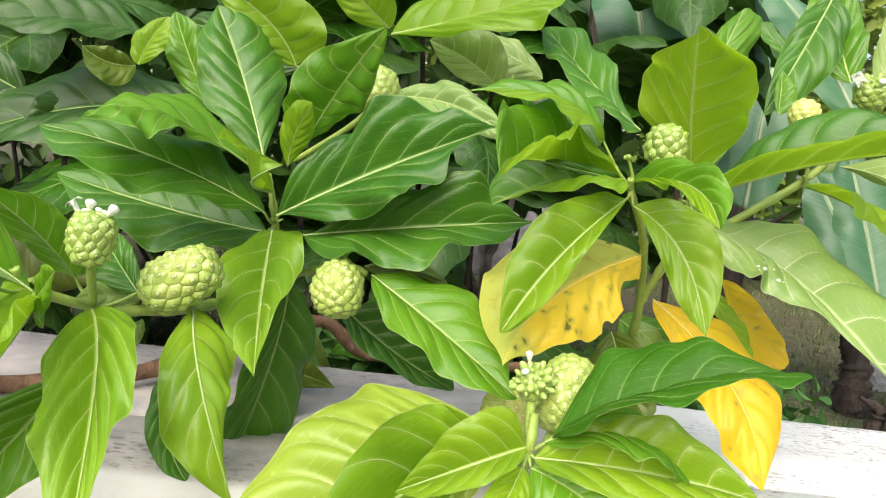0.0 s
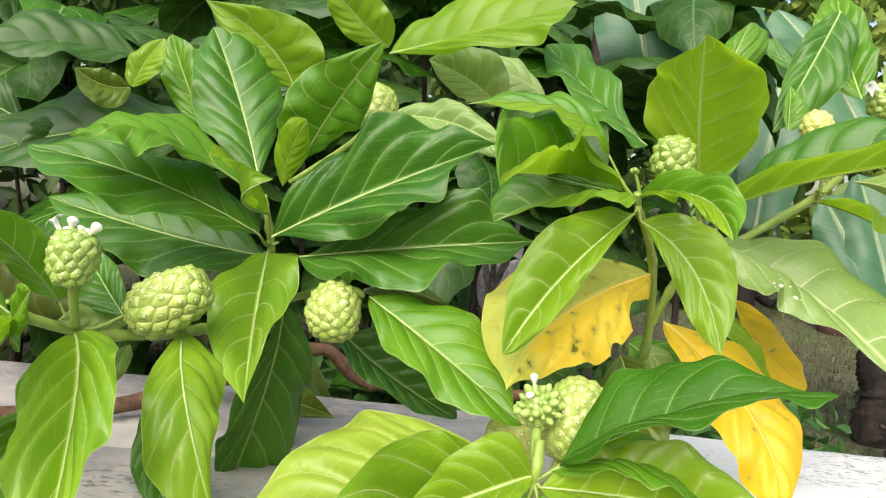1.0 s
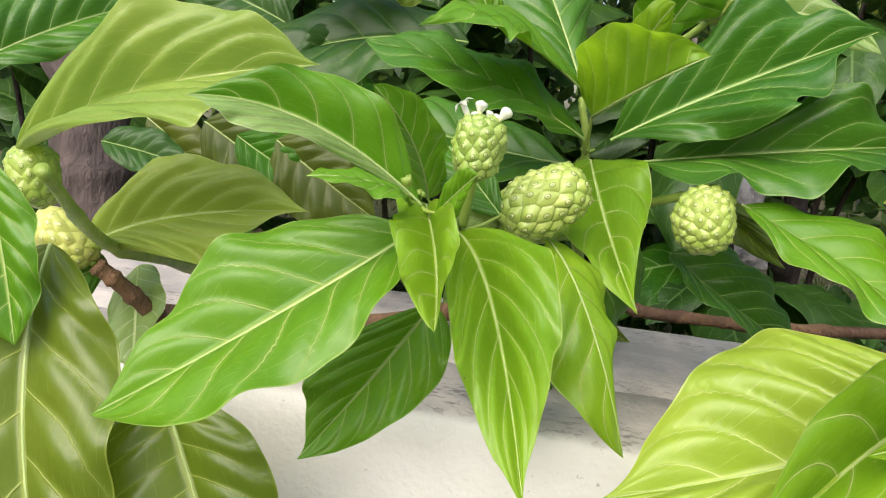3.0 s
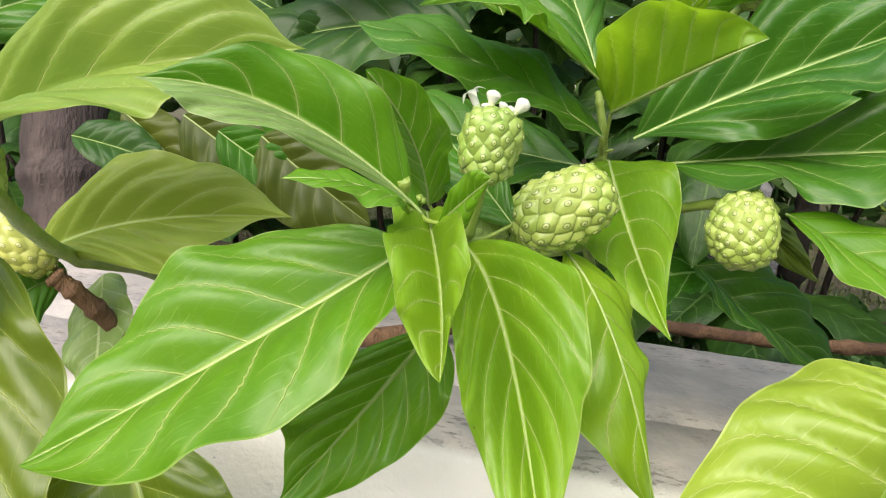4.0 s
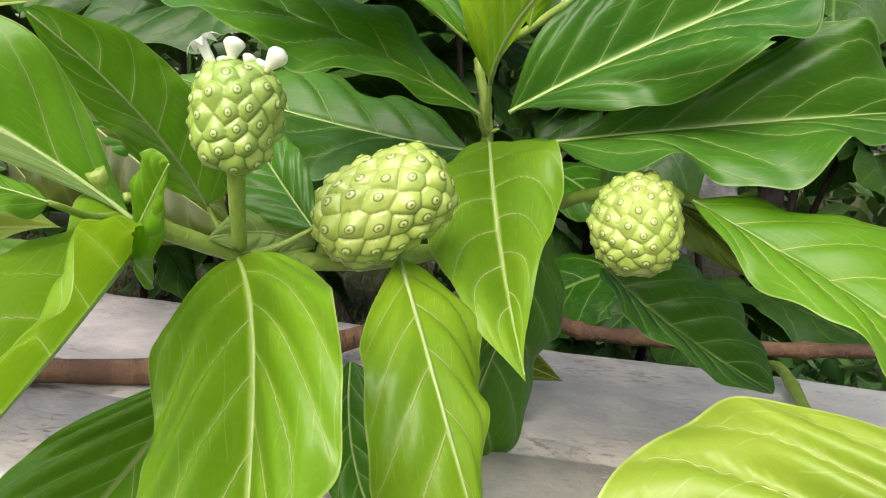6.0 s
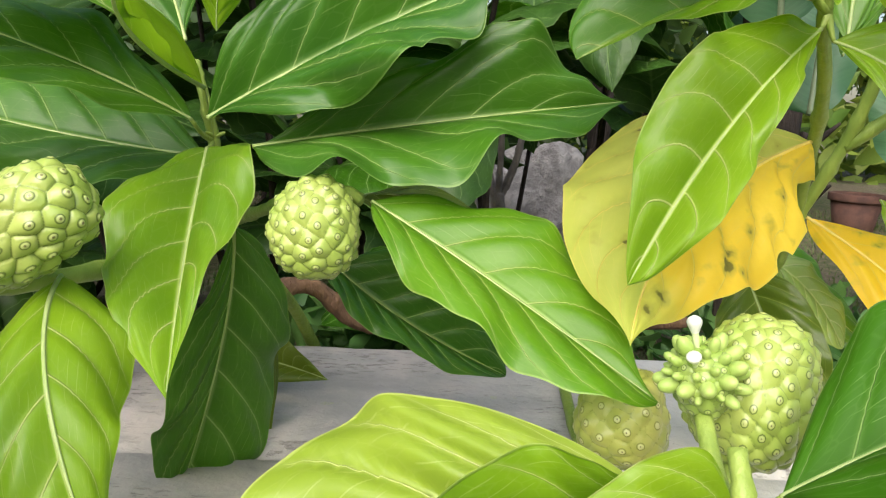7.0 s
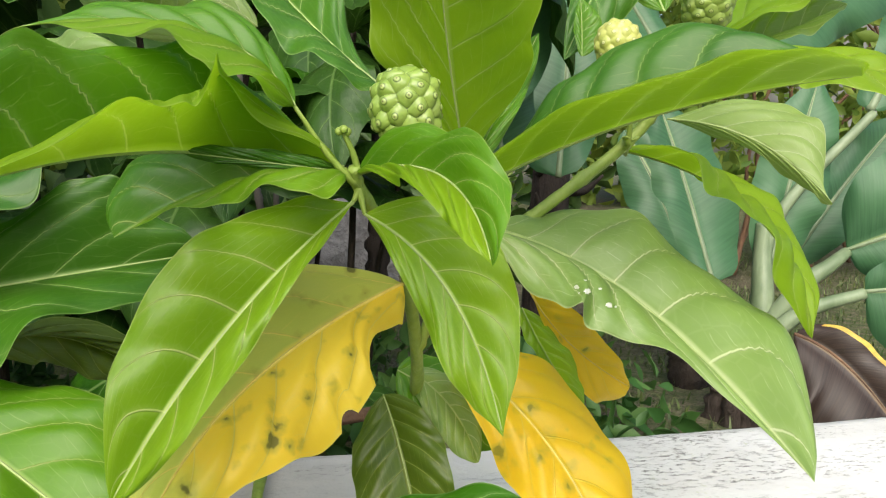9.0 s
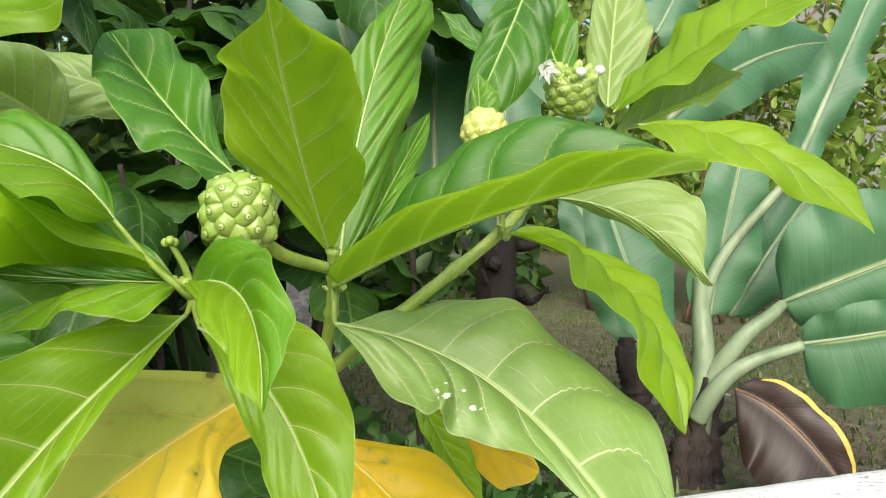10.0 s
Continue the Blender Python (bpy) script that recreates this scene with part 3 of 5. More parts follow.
# ---- structure: ground and retaining wall ----
def ground_sheet():
    xs = np.concatenate([np.linspace(-300, -8, 10), np.linspace(-6, 9, 90), np.linspace(12, 300, 10)])
    ys = np.concatenate([np.linspace(-300, -6, 8), np.linspace(-4, 0.95, 8), np.linspace(1.0, 9, 90), np.linspace(12, 300, 10)])
    verts, faces = [], []
    for y in ys:
        for x in xs:
            if y < 0.97:
                z = 0.0
            else:
                z = 0.93 + 0.03 * noise.noise((x * 1.3, y * 1.3, 0)) + 0.012 * noise.noise((x * 6, y * 6, 3))
            verts.append((x, y, z))
    w = len(xs)
    for i in range(len(ys) - 1):
        for j in range(w - 1):
            faces.append((i * w + j, i * w + j + 1, (i + 1) * w + j + 1, (i + 1) * w + j))
    ob = mesh_object("ground", verts, faces, GROUND)
    tagged(ob, "brown leaf litter and thin grass on bare soil", "ground", kind="structure")


ground_sheet()


def retaining_wall():
    # cross-section, front to back: face, rounded nose, slightly uneven top with a groove, back
    prof = [(0.765, 0.0), (0.765, 1.075), (0.768, 1.098), (0.778, 1.112), (0.80, 1.118), (0.902, 1.120), (0.908, 1.115), (0.914, 1.116), (0.920, 1.122),
            (1.00, 1.123), (1.10, 1.124), (1.185, 1.124), (1.205, 1.121), (1.216, 1.112), (1.220, 1.09), (1.220, 0.0)]
    xs = np.linspace(-6, 6, 481)
    verts, faces = [], []
    for x in xs:
        for k, (y, z) in enumerate(prof):
            if z > 1.0:
                z += 0.0035 * noise.noise((x * 4, y * 4, 0)) + 0.0018 * noise.noise((x * 25, y * 25, 5))
                y += 0.003 * noise.noise((x * 9, z * 3, 7))
            verts.append((x, y, z))
    n = len(prof)
    for i in range(len(xs) - 1):
        for k in range(n - 1):
            faces.append((i * n + k, (i + 1) * n + k, (i + 1) * n + k + 1, i * n + k + 1))
    ob = mesh_object("wall_1", verts, faces, WALL)
    tagged(ob, "low whitewashed garden wall with a weathered grey top", "wall", kind="structure")


retaining_wall()

# ---- the noni shrub ----
shrub = tagged(new("noni_shrub"), "noni shrub with knobbly green fruits leaning over a wall", "shrub")
shrub.location = (0.0, 0.0, 0.0)

stick("branch", [(-0.12, 1.42, 0.9), (-0.17, 1.20, 1.16), (-0.205, 1.0, 1.30), (-0.203, 0.953, 1.385), (-0.215, 0.95, 1.44), (-0.218, 0.955, 1.45)], 0.0085, 0.0030, STEM, shrub, "jointed green branch", knots=0.35)
stick("branch", [(-0.20, 0.99, 1.30), (-0.205, 0.90, 1.30), (-0.225, 0.79, 1.308), (-0.262, 0.725, 1.310), (-0.306, 0.680, 1.318), (-0.335, 0.622, 1.343), (-0.34, 0.60, 1.365)], 0.0065, 0.0042, STEM, shrub, "jointed green branch", knots=0.3)
stick("branch", [(-0.20, 0.985, 1.31), (-0.15, 0.90, 1.335), (-0.10, 0.83, 1.36), (-0.064, 0.795, 1.361)], 0.0055, 0.004, STEM, shrub, "jointed green branch", knots=0.3)
stick("branch", [(0.30, 1.45, 0.9), (0.30, 1.12, 1.15), (0.282, 0.93, 1.30), (0.258, 0.85, 1.405), (0.236, 0.805, 1.45), (0.210, 0.768, 1.485), (0.204, 0.755, 1.50)], 0.0062, 0.0036, STEM, shrub, "jointed green branch", knots=0.3)
stick("branch", [(0.272, 0.89, 1.345), (0.290, 0.865, 1.41), (0.298, 0.845, 1.47), (0.297, 0.83, 1.51)], 0.0048, 0.0045, STEM, shrub, "jointed green branch", knots=0.35)
stick("branch", [(0.290, 0.865, 1.41), (0.36, 0.838, 1.472), (0.430, 0.850, 1.522), (0.455, 0.845, 1.555), (0.475, 0.83, 1.60)], 0.0050, 0.0042, STEM, shrub, "jointed green branch", knots=0.3)
stick("branch", [(0.17, 1.35, 0.92), (0.155, 1.235, 1.125), (0.135, 1.0, 1.131), (0.118, 0.79, 1.134), (0.109, 0.66, 1.175), (0.109, 0.588, 1.262), (0.112, 0.60, 1.29)], 0.0065, 0.0042, STEM, shrub, "jointed green branch", knots=0.3)
stick("branch", [(-0.75, 1.3, 0.9), (-0.70, 1.0, 1.15), (-0.66, 0.72, 1.25), (-0.61, 0.56, 1.34)], 0.010, 0.005, STEM, shrub, "jointed green branch", knots=0.3)

# leaves: midrib base, middle and tip, then the two margins
leaf('d', (-0.208, 0.909, 1.403), (-0.325, 0.864, 1.456), (-0.445, 0.818, 1.482), (-0.334, 0.902, 1.491), (-0.306, 0.782, 1.426), left=(0.58, 0.89), right=(1.04, 0.62))
leaf('d', (-0.220, 0.980, 1.369), (-0.366, 0.991, 1.385), (-0.523, 1.006, 1.415), (-0.368, 1.055, 1.426), (-0.367, 0.910, 1.349), left=(0.7, 0.8), right=(0.62, 0.82))
leaf('g', (-0.220, 0.886, 1.457), (-0.318, 0.827, 1.508), (-0.384, 0.788, 1.496), (-0.349, 0.854, 1.532), (-0.279, 0.772, 1.492), left=(0.46, 1.9), right=(1.82, 0.4))
leaf('y', (-0.203, 0.923, 1.429), (-0.168, 0.680, 1.454), (-0.131, 0.640, 1.476), (-0.201, 0.684, 1.497), (-0.165, 0.692, 1.458), wave=0.004, left=(0.3, 0.98), right=(0.53, 0.62))
leaf('d', (-0.221, 0.937, 1.465), (-0.267, 0.986, 1.563), (-0.328, 1.035, 1.669), (-0.323, 0.963, 1.560), (-0.222, 1.020, 1.561), left=(0.83, 0.89), right=(1.38, 0.44))
leaf('g', (-0.162, 0.868, 1.486), (-0.119, 0.846, 1.565), (-0.071, 0.825, 1.634), (-0.177, 0.824, 1.550), (-0.112, 0.868, 1.530), left=(1.22, 0.8), right=(1.53, 0.51))
leaf('y', (-0.173, 0.856, 1.467), (-0.164, 0.837, 1.505), (-0.143, 0.815, 1.540), (-0.181, 0.839, 1.516), (-0.146, 0.845, 1.504), left=(0.77, 0.48), right=(1.01, 1.03))
leaf('d', (-0.182, 0.863, 1.406), (-0.076, 0.871, 1.469), (0.068, 0.882, 1.543), (-0.061, 0.868, 1.555), (-0.018, 0.788, 1.458), wave=0.016, left=(0.75, 1.08), right=(1.12, 1.9), ripple=(0.13, 21.7, -0.61, 1))
leaf('p', (-0.073, 1.020, 1.573), (0.019, 0.975, 1.567), (0.091, 0.942, 1.528), (0.007, 0.989, 1.598), (0.009, 0.966, 1.541), left=(0.98, 0.98), right=(0.7, 0.8))
leaf('d', (-0.146, 0.850, 1.388), (-0.022, 0.860, 1.411), (0.127, 0.871, 1.435), (0.020, 0.863, 1.480), (0.005, 0.774, 1.389), wave=0.014, quilt=0.65, left=(1.56, 1.59), right=(0.49, 0.94), ripple=(0.08, 16.0, 0.33, 1))
leaf('h', (-0.198, 0.916, 1.381), (-0.176, 0.794, 1.321), (-0.149, 0.677, 1.268), (-0.222, 0.773, 1.325), (-0.140, 0.795, 1.352), left=(0.6, 0.96), right=(0.94, 1.9))
leaf('d', (-0.154, 0.827, 1.333), (-0.173, 0.860, 1.229), (-0.219, 0.887, 1.079), (-0.210, 0.838, 1.197), (-0.131, 0.899, 1.220), left=(1.21, 1.03), right=(0.68, 0.3))
leaf('o', (-0.162, 0.984, 1.259), (-0.165, 0.973, 1.182), (-0.183, 0.961, 1.101), (-0.183, 0.968, 1.183), (-0.153, 0.957, 1.115), left=(0.55, 0.65), right=(0.86, 0.39))
leaf('g', (-0.056, 0.795, 1.360), (0.022, 0.746, 1.321), (0.108, 0.686, 1.274), (0.067, 0.774, 1.343), (0.015, 0.683, 1.303), quilt=0.65, left=(0.86, 1.23), right=(0.5, 0.67))
leaf('d', (-0.094, 0.927, 1.286), (-0.028, 0.921, 1.240), (0.057, 0.920, 1.198), (0.012, 0.937, 1.273), (-0.034, 0.878, 1.233), left=(0.3, 0.69), right=(0.3, 0.56))
leaf('o', (-0.078, 0.941, 1.345), (-0.019, 1.023, 1.330), (0.063, 1.025, 1.271), (0.037, 1.039, 1.315), (-0.027, 1.014, 1.306), left=(0.49, 1.19), right=(0.71, 0.65))
leaf('o', (-0.181, 1.060, 1.152), (-0.145, 1.036, 1.153), (-0.109, 1.022, 1.147), (-0.153, 1.037, 1.181), (-0.192, 1.031, 1.140), left=(0.47, 1.29), right=(0.76, 0.77))
# the pale second tone puts the lower half's glare into its colour
leaf('gp', (-0.327, 0.608, 1.344), (-0.408, 0.569, 1.398), (-0.482, 0.526, 1.407), (-0.388, 0.575, 1.433), (-0.429, 0.517, 1.393), left=(1.33, 1.7), right=(1.54, 1.77))
leaf('q', (-0.720, 0.663, 1.336), (-0.610, 0.685, 1.404), (-0.455, 0.722, 1.446), (-0.571, 0.687, 1.490), (-0.497, 0.616, 1.400), left=(0.86, 1.18), right=(0.3, 1.27))
leaf('g', (-0.341, 0.707, 1.338), (-0.346, 0.645, 1.388), (-0.370, 0.597, 1.429), (-0.360, 0.642, 1.379), (-0.327, 0.664, 1.400), left=(0.7, 0.8), right=(0.39, 0.47))
leaf('g', (-0.329, 0.556, 1.357), (-0.359, 0.540, 1.365), (-0.390, 0.525, 1.364), (-0.369, 0.554, 1.369), (-0.347, 0.519, 1.360), left=(0.68, 0.73), right=(0.48, 1.17))
leaf('h', (-0.328, 0.631, 1.342), (-0.297, 0.520, 1.320), (-0.280, 0.434, 1.301), (-0.325, 0.512, 1.335), (-0.289, 0.523, 1.353), left=(0.3, 0.5), right=(1.04, 0.97))
leaf('g', (-0.312, 0.584, 1.343), (-0.293, 0.566, 1.364), (-0.281, 0.554, 1.376), (-0.299, 0.564, 1.374), (-0.294, 0.572, 1.345), left=(0.8, 0.7), right=(0.3, 1.54))
leaf('g', (-0.326, 0.588, 1.327), (-0.418, 0.542, 1.256), (-0.520, 0.495, 1.186), (-0.473, 0.551, 1.289), (-0.362, 0.480, 1.250), left=(0.73, 1.26), right=(0.88, 0.77))
leaf('h', (-0.306, 0.672, 1.317), (-0.264, 0.596, 1.278), (-0.222, 0.474, 1.191), (-0.280, 0.532, 1.258), (-0.213, 0.540, 1.282), left=(0.35, 0.80), right=(0.58, 1.25))
leaf('h', (-0.235, 0.749, 1.312), (-0.193, 0.649, 1.272), (-0.148, 0.632, 1.161), (-0.228, 0.636, 1.266), (-0.171, 0.677, 1.261), left=(1.31, 0.78), right=(0.56, 1.70))
leaf('g', (-0.319, 0.669, 1.255), (-0.358, 0.642, 1.193), (-0.410, 0.607, 1.121), (-0.413, 0.620, 1.182), (-0.327, 0.627, 1.166), left=(0.63, 1.48), right=(0.39, 0.81))
leaf('d', (-0.268, 0.777, 1.230), (-0.253, 0.744, 1.174), (-0.221, 0.723, 1.131), (-0.271, 0.733, 1.172), (-0.222, 0.740, 1.180), left=(0.73, 0.67), right=(0.44, 0.64))
leaf('d', (-0.274, 0.697, 1.333), (-0.303, 0.712, 1.360), (-0.333, 0.735, 1.386), (-0.328, 0.701, 1.351), (-0.294, 0.718, 1.376))
leaf('p', (-0.277, 0.710, 1.320), (-0.299, 0.697, 1.328), (-0.314, 0.654, 1.330), (-0.303, 0.706, 1.342), (-0.295, 0.687, 1.314))
leaf('p', (-0.289, 0.750, 1.292), (-0.307, 0.758, 1.263), (-0.326, 0.767, 1.228), (-0.317, 0.754, 1.265), (-0.295, 0.758, 1.261))
leaf('q', (-0.717, 0.760, 1.232), (-0.621, 0.761, 1.278), (-0.469, 0.758, 1.304), (-0.581, 0.779, 1.344), (-0.545, 0.713, 1.255), left=(0.49, 1.0), right=(0.99, 1.9))
leaf('o', (-0.662, 0.638, 1.264), (-0.632, 0.568, 1.123), (-0.552, 0.513, 0.941), (-0.706, 0.540, 1.114), (-0.549, 0.572, 1.148))
leaf('o', (-0.546, 0.634, 1.143), (-0.499, 0.609, 1.068), (-0.439, 0.578, 0.974), (-0.592, 0.567, 1.039), (-0.432, 0.614, 1.097))
leaf('g', (-0.684, 0.587, 1.339), (-0.659, 0.578, 1.265), (-0.639, 0.567, 1.195), (-0.703, 0.561, 1.257), (-0.627, 0.579, 1.277))
leaf('d', (-0.797, 0.707, 1.415), (-0.757, 0.765, 1.458), (-0.704, 0.840, 1.500), (-0.776, 0.763, 1.502), (-0.732, 0.761, 1.437))
leaf('p', (-0.702, 0.836, 1.201), (-0.680, 0.800, 1.145), (-0.664, 0.772, 1.103), (-0.713, 0.790, 1.132), (-0.643, 0.795, 1.180))
leaf('w', (0.085, 0.600, 1.262), (0.000, 0.622, 1.196), (-0.167, 0.584, 1.147), (-0.079, 0.688, 1.245), (-0.005, 0.570, 1.169), quilt=2.4, left=(0.72, 1.20))
leaf('h', (0.090, 0.590, 1.268), (0.039, 0.613, 1.231), (-0.062, 0.552, 1.145), (0.022, 0.586, 1.293), (0.042, 0.559, 1.222), quilt=0.65, left=(1.00, 0.35))
leaf('h', (0.106, 0.584, 1.266), (0.058, 0.573, 1.248), (0.000, 0.571, 1.220), (0.040, 0.566, 1.281), (0.064, 0.537, 1.248), left=(0.3, 1.02), right=(0.76, 0.76))
leaf('k', (0.128, 0.591, 1.274), (0.207, 0.569, 1.330), (0.302, 0.540, 1.367), (0.210, 0.610, 1.366), (0.211, 0.509, 1.351), quilt=0.65, left=(1.08, 1.44), right=(0.3, 0.33))
leaf('g', (0.122, 0.589, 1.270), (0.188, 0.586, 1.287), (0.246, 0.572, 1.256), (0.232, 0.602, 1.291), (0.191, 0.545, 1.285), left=(1.19, 1.62), right=(0.47, 0.5))
leaf('h', (0.114, 0.583, 1.258), (0.208, 0.568, 1.262), (0.293, 0.551, 1.256), (0.181, 0.580, 1.305), (0.193, 0.519, 1.258), left=(0.97, 0.61), right=(0.7, 0.8))
leaf('g', (0.112, 0.580, 1.250), (0.151, 0.551, 1.243), (0.186, 0.518, 1.227), (0.169, 0.561, 1.258), (0.126, 0.539, 1.220))
leaf('y', (0.105, 0.580, 1.250), (0.089, 0.548, 1.228), (0.076, 0.517, 1.205), (0.072, 0.549, 1.234), (0.108, 0.544, 1.223))
leaf('y', (0.297, 0.846, 1.505), (0.267, 0.796, 1.594), (0.251, 0.758, 1.662), (0.222, 0.828, 1.631), (0.298, 0.705, 1.577), left=(0.9, 1.78), right=(1.03, 0.75))
leaf('g', (0.314, 0.924, 1.494), (0.346, 0.974, 1.633), (0.394, 1.024, 1.749), (0.317, 0.980, 1.634), (0.405, 1.009, 1.672), left=(0.7, 0.8), right=(0.3, 0.44))
leaf('g', (0.322, 0.942, 1.484), (0.363, 0.979, 1.547), (0.419, 1.029, 1.632), (0.343, 0.982, 1.559), (0.387, 0.980, 1.558))
leaf('d', (0.237, 0.872, 1.558), (0.185, 0.938, 1.613), (0.127, 1.032, 1.693), (0.169, 0.877, 1.587), (0.211, 0.945, 1.634), left=(0.66, 0.3), right=(1.88, 0.79))
leaf('gy', (0.169, 0.748, 1.534), (0.117, 0.749, 1.572), (0.023, 0.758, 1.569), (0.099, 0.774, 1.590), (0.108, 0.712, 1.560), left=(0.62, 1.04), right=(0.34, 0.94))
leaf('gy', (0.199, 0.765, 1.499), (0.093, 0.726, 1.506), (0.052, 0.538, 1.489), (0.100, 0.764, 1.564), (0.122, 0.671, 1.536), left=(1.11, 0.76), right=(0.47, 1.12))
leaf('gh', (0.199, 0.761, 1.495), (0.140, 0.765, 1.490), (0.066, 0.775, 1.455), (0.128, 0.781, 1.519), (0.138, 0.716, 1.484), left=(1.2, 0.45), right=(0.42, 1.26))
leaf('d', (0.201, 0.767, 1.497), (0.153, 0.748, 1.502), (0.101, 0.749, 1.507), (0.144, 0.748, 1.510), (0.139, 0.749, 1.499), left=(0.36, 0.55), right=(0.89, 1.1))
leaf('h', (0.204, 0.758, 1.479), (0.134, 0.707, 1.416), (0.081, 0.673, 1.340), (0.121, 0.713, 1.465), (0.155, 0.692, 1.423), quilt=0.65, left=(1.05, 0.69), right=(0.89, 0.3))
leaf('Y', (0.251, 0.839, 1.413), (0.142, 0.762, 1.365), (0.089, 0.684, 1.305), (0.070, 0.802, 1.375), (0.177, 0.740, 1.327), tear=[(0.05, 0.22, 0.45, 1), (0.3, 0.36, 0.12, 1)], left=(0.55, 1.28), right=(0.68, 1.23))
leaf('h', (0.211, 0.755, 1.472), (0.254, 0.712, 1.432), (0.278, 0.676, 1.359), (0.243, 0.704, 1.405), (0.283, 0.706, 1.457), quilt=0.65, left=(0.92, 0.95), right=(0.92, 1.17))
leaf('gy', (0.207, 0.759, 1.496), (0.235, 0.664, 1.500), (0.241, 0.592, 1.467), (0.249, 0.647, 1.519), (0.223, 0.630, 1.489), left=(0.3, 0.53), right=(0.50, 1.00))
leaf('p', (0.295, 0.810, 1.461), (0.405, 0.788, 1.414), (0.447, 0.639, 1.337), (0.423, 0.842, 1.463), (0.363, 0.747, 1.404), left=(1.43, 0.55), right=(0.70, 1.63), marks=[(0.3, 0.8, 0.003), (0.315, 0.84, 0.0022), (0.34, 0.72, 0.0014), (0.37, 0.86, 0.0034), (0.385, 0.8, 0.0012), (0.43, 0.62, 0.0016), (0.5, 0.66, 0.003), (0.515, 0.6, 0.0018), (0.47, 0.85, 0.0015)])
leaf('Z', (0.297, 0.914, 1.350), (0.379, 0.825, 1.270), (0.404, 0.761, 1.176), (0.345, 0.817, 1.244), (0.433, 0.853, 1.281), left=(0.65, 0.63), right=(0.99, 1.4))
leaf('Z', (0.393, 0.947, 1.382), (0.444, 0.965, 1.326), (0.524, 0.988, 1.271), (0.433, 0.962, 1.310), (0.459, 0.956, 1.348), left=(1.64, 0.3), right=(0.65, 0.64))
leaf('o', (0.250, 0.914, 1.302), (0.261, 0.886, 1.262), (0.273, 0.852, 1.199), (0.221, 0.886, 1.249), (0.294, 0.865, 1.272), left=(0.66, 0.3), right=(0.5, 0.3))
leaf('p', (0.283, 0.945, 1.309), (0.313, 0.918, 1.284), (0.331, 0.891, 1.245), (0.324, 0.922, 1.297), (0.297, 0.903, 1.269), left=(0.37, 0.52), right=(0.35, 0.52))
leaf('g', (0.268, 0.950, 1.312), (0.315, 0.940, 1.283), (0.372, 0.925, 1.240), (0.330, 0.965, 1.308), (0.292, 0.915, 1.262))
leaf('y', (0.393, 0.970, 1.363), (0.412, 0.938, 1.318), (0.435, 0.908, 1.280), (0.394, 0.935, 1.327), (0.430, 0.934, 1.325))
leaf('dy', (0.297, 0.800, 1.489), (0.391, 0.745, 1.537), (0.494, 0.687, 1.563), (0.368, 0.781, 1.577), (0.364, 0.692, 1.556), wave=0.003, left=(1.39, 0.83), right=(0.3, 0.3))
leaf('y', (0.619, 0.972, 1.620), (0.694, 0.883, 1.589), (0.759, 0.820, 1.517), (0.728, 0.913, 1.608), (0.623, 0.847, 1.574), left=(0.88, 0.71), right=(0.98, 1.25))
leaf('p', (0.514, 0.934, 1.547), (0.552, 0.857, 1.528), (0.586, 0.802, 1.480), (0.602, 0.842, 1.543), (0.566, 0.845, 1.506), left=(1.06, 1.9), right=(0.72, 0.69))
leaf('y', (0.459, 0.906, 1.516), (0.506, 0.792, 1.473), (0.510, 0.723, 1.394), (0.540, 0.820, 1.477), (0.456, 0.759, 1.493), left=(0.3, 0.89), right=(0.68, 0.59))
leaf('d', (0.589, 1.182, 1.822), (0.547, 1.149, 1.743), (0.475, 1.096, 1.616), (0.518, 1.155, 1.751), (0.591, 1.130, 1.717))
leaf('p', (0.654, 1.100, 1.654), (0.684, 1.146, 1.751), (0.724, 1.200, 1.868), (0.653, 1.150, 1.760), (0.724, 1.126, 1.751))
leaf('y', (0.645, 1.070, 1.644), (0.742, 1.038, 1.713), (0.870, 0.997, 1.793), (0.747, 1.111, 1.748), (0.722, 0.961, 1.703), left=(0.8, 0.3), right=(0.5, 0.3))
leaf('p', (0.658, 1.086, 1.624), (0.738, 1.072, 1.657), (0.808, 1.059, 1.695), (0.734, 1.083, 1.698), (0.727, 1.026, 1.651))
leaf('g', (0.606, 1.115, 1.681), (0.600, 1.170, 1.765), (0.602, 1.234, 1.875), (0.550, 1.174, 1.765), (0.632, 1.154, 1.779))
leaf('d', (0.568, 1.126, 1.681), (0.525, 1.167, 1.725), (0.480, 1.210, 1.780), (0.533, 1.178, 1.746), (0.511, 1.145, 1.709))
leaf('g', (0.486, 1.072, 1.618), (0.489, 1.084, 1.652), (0.491, 1.096, 1.685), (0.480, 1.085, 1.652), (0.510, 1.076, 1.651))
leaf('y', (-0.221, 1.075, 1.604), (-0.262, 1.058, 1.660), (-0.343, 1.039, 1.705), (-0.284, 1.047, 1.631), (-0.177, 1.040, 1.661), left=(0.58, 0.75), right=(1.46, 1.21))
leaf('y', (-0.084, 1.030, 1.658), (0.027, 0.980, 1.686), (0.149, 0.934, 1.726), (0.023, 1.018, 1.747), (0.087, 0.918, 1.668), left=(0.7, 0.8), right=(1.35, 1.39))
leaf('y', (-0.087, 1.032, 1.666), (-0.127, 1.011, 1.695), (-0.166, 0.990, 1.730), (-0.153, 1.012, 1.680), (-0.096, 1.003, 1.717))
leaf('p', (0.073, 1.072, 1.608), (0.028, 1.076, 1.640), (-0.033, 1.081, 1.665), (0.010, 1.067, 1.618), (0.057, 1.072, 1.682))
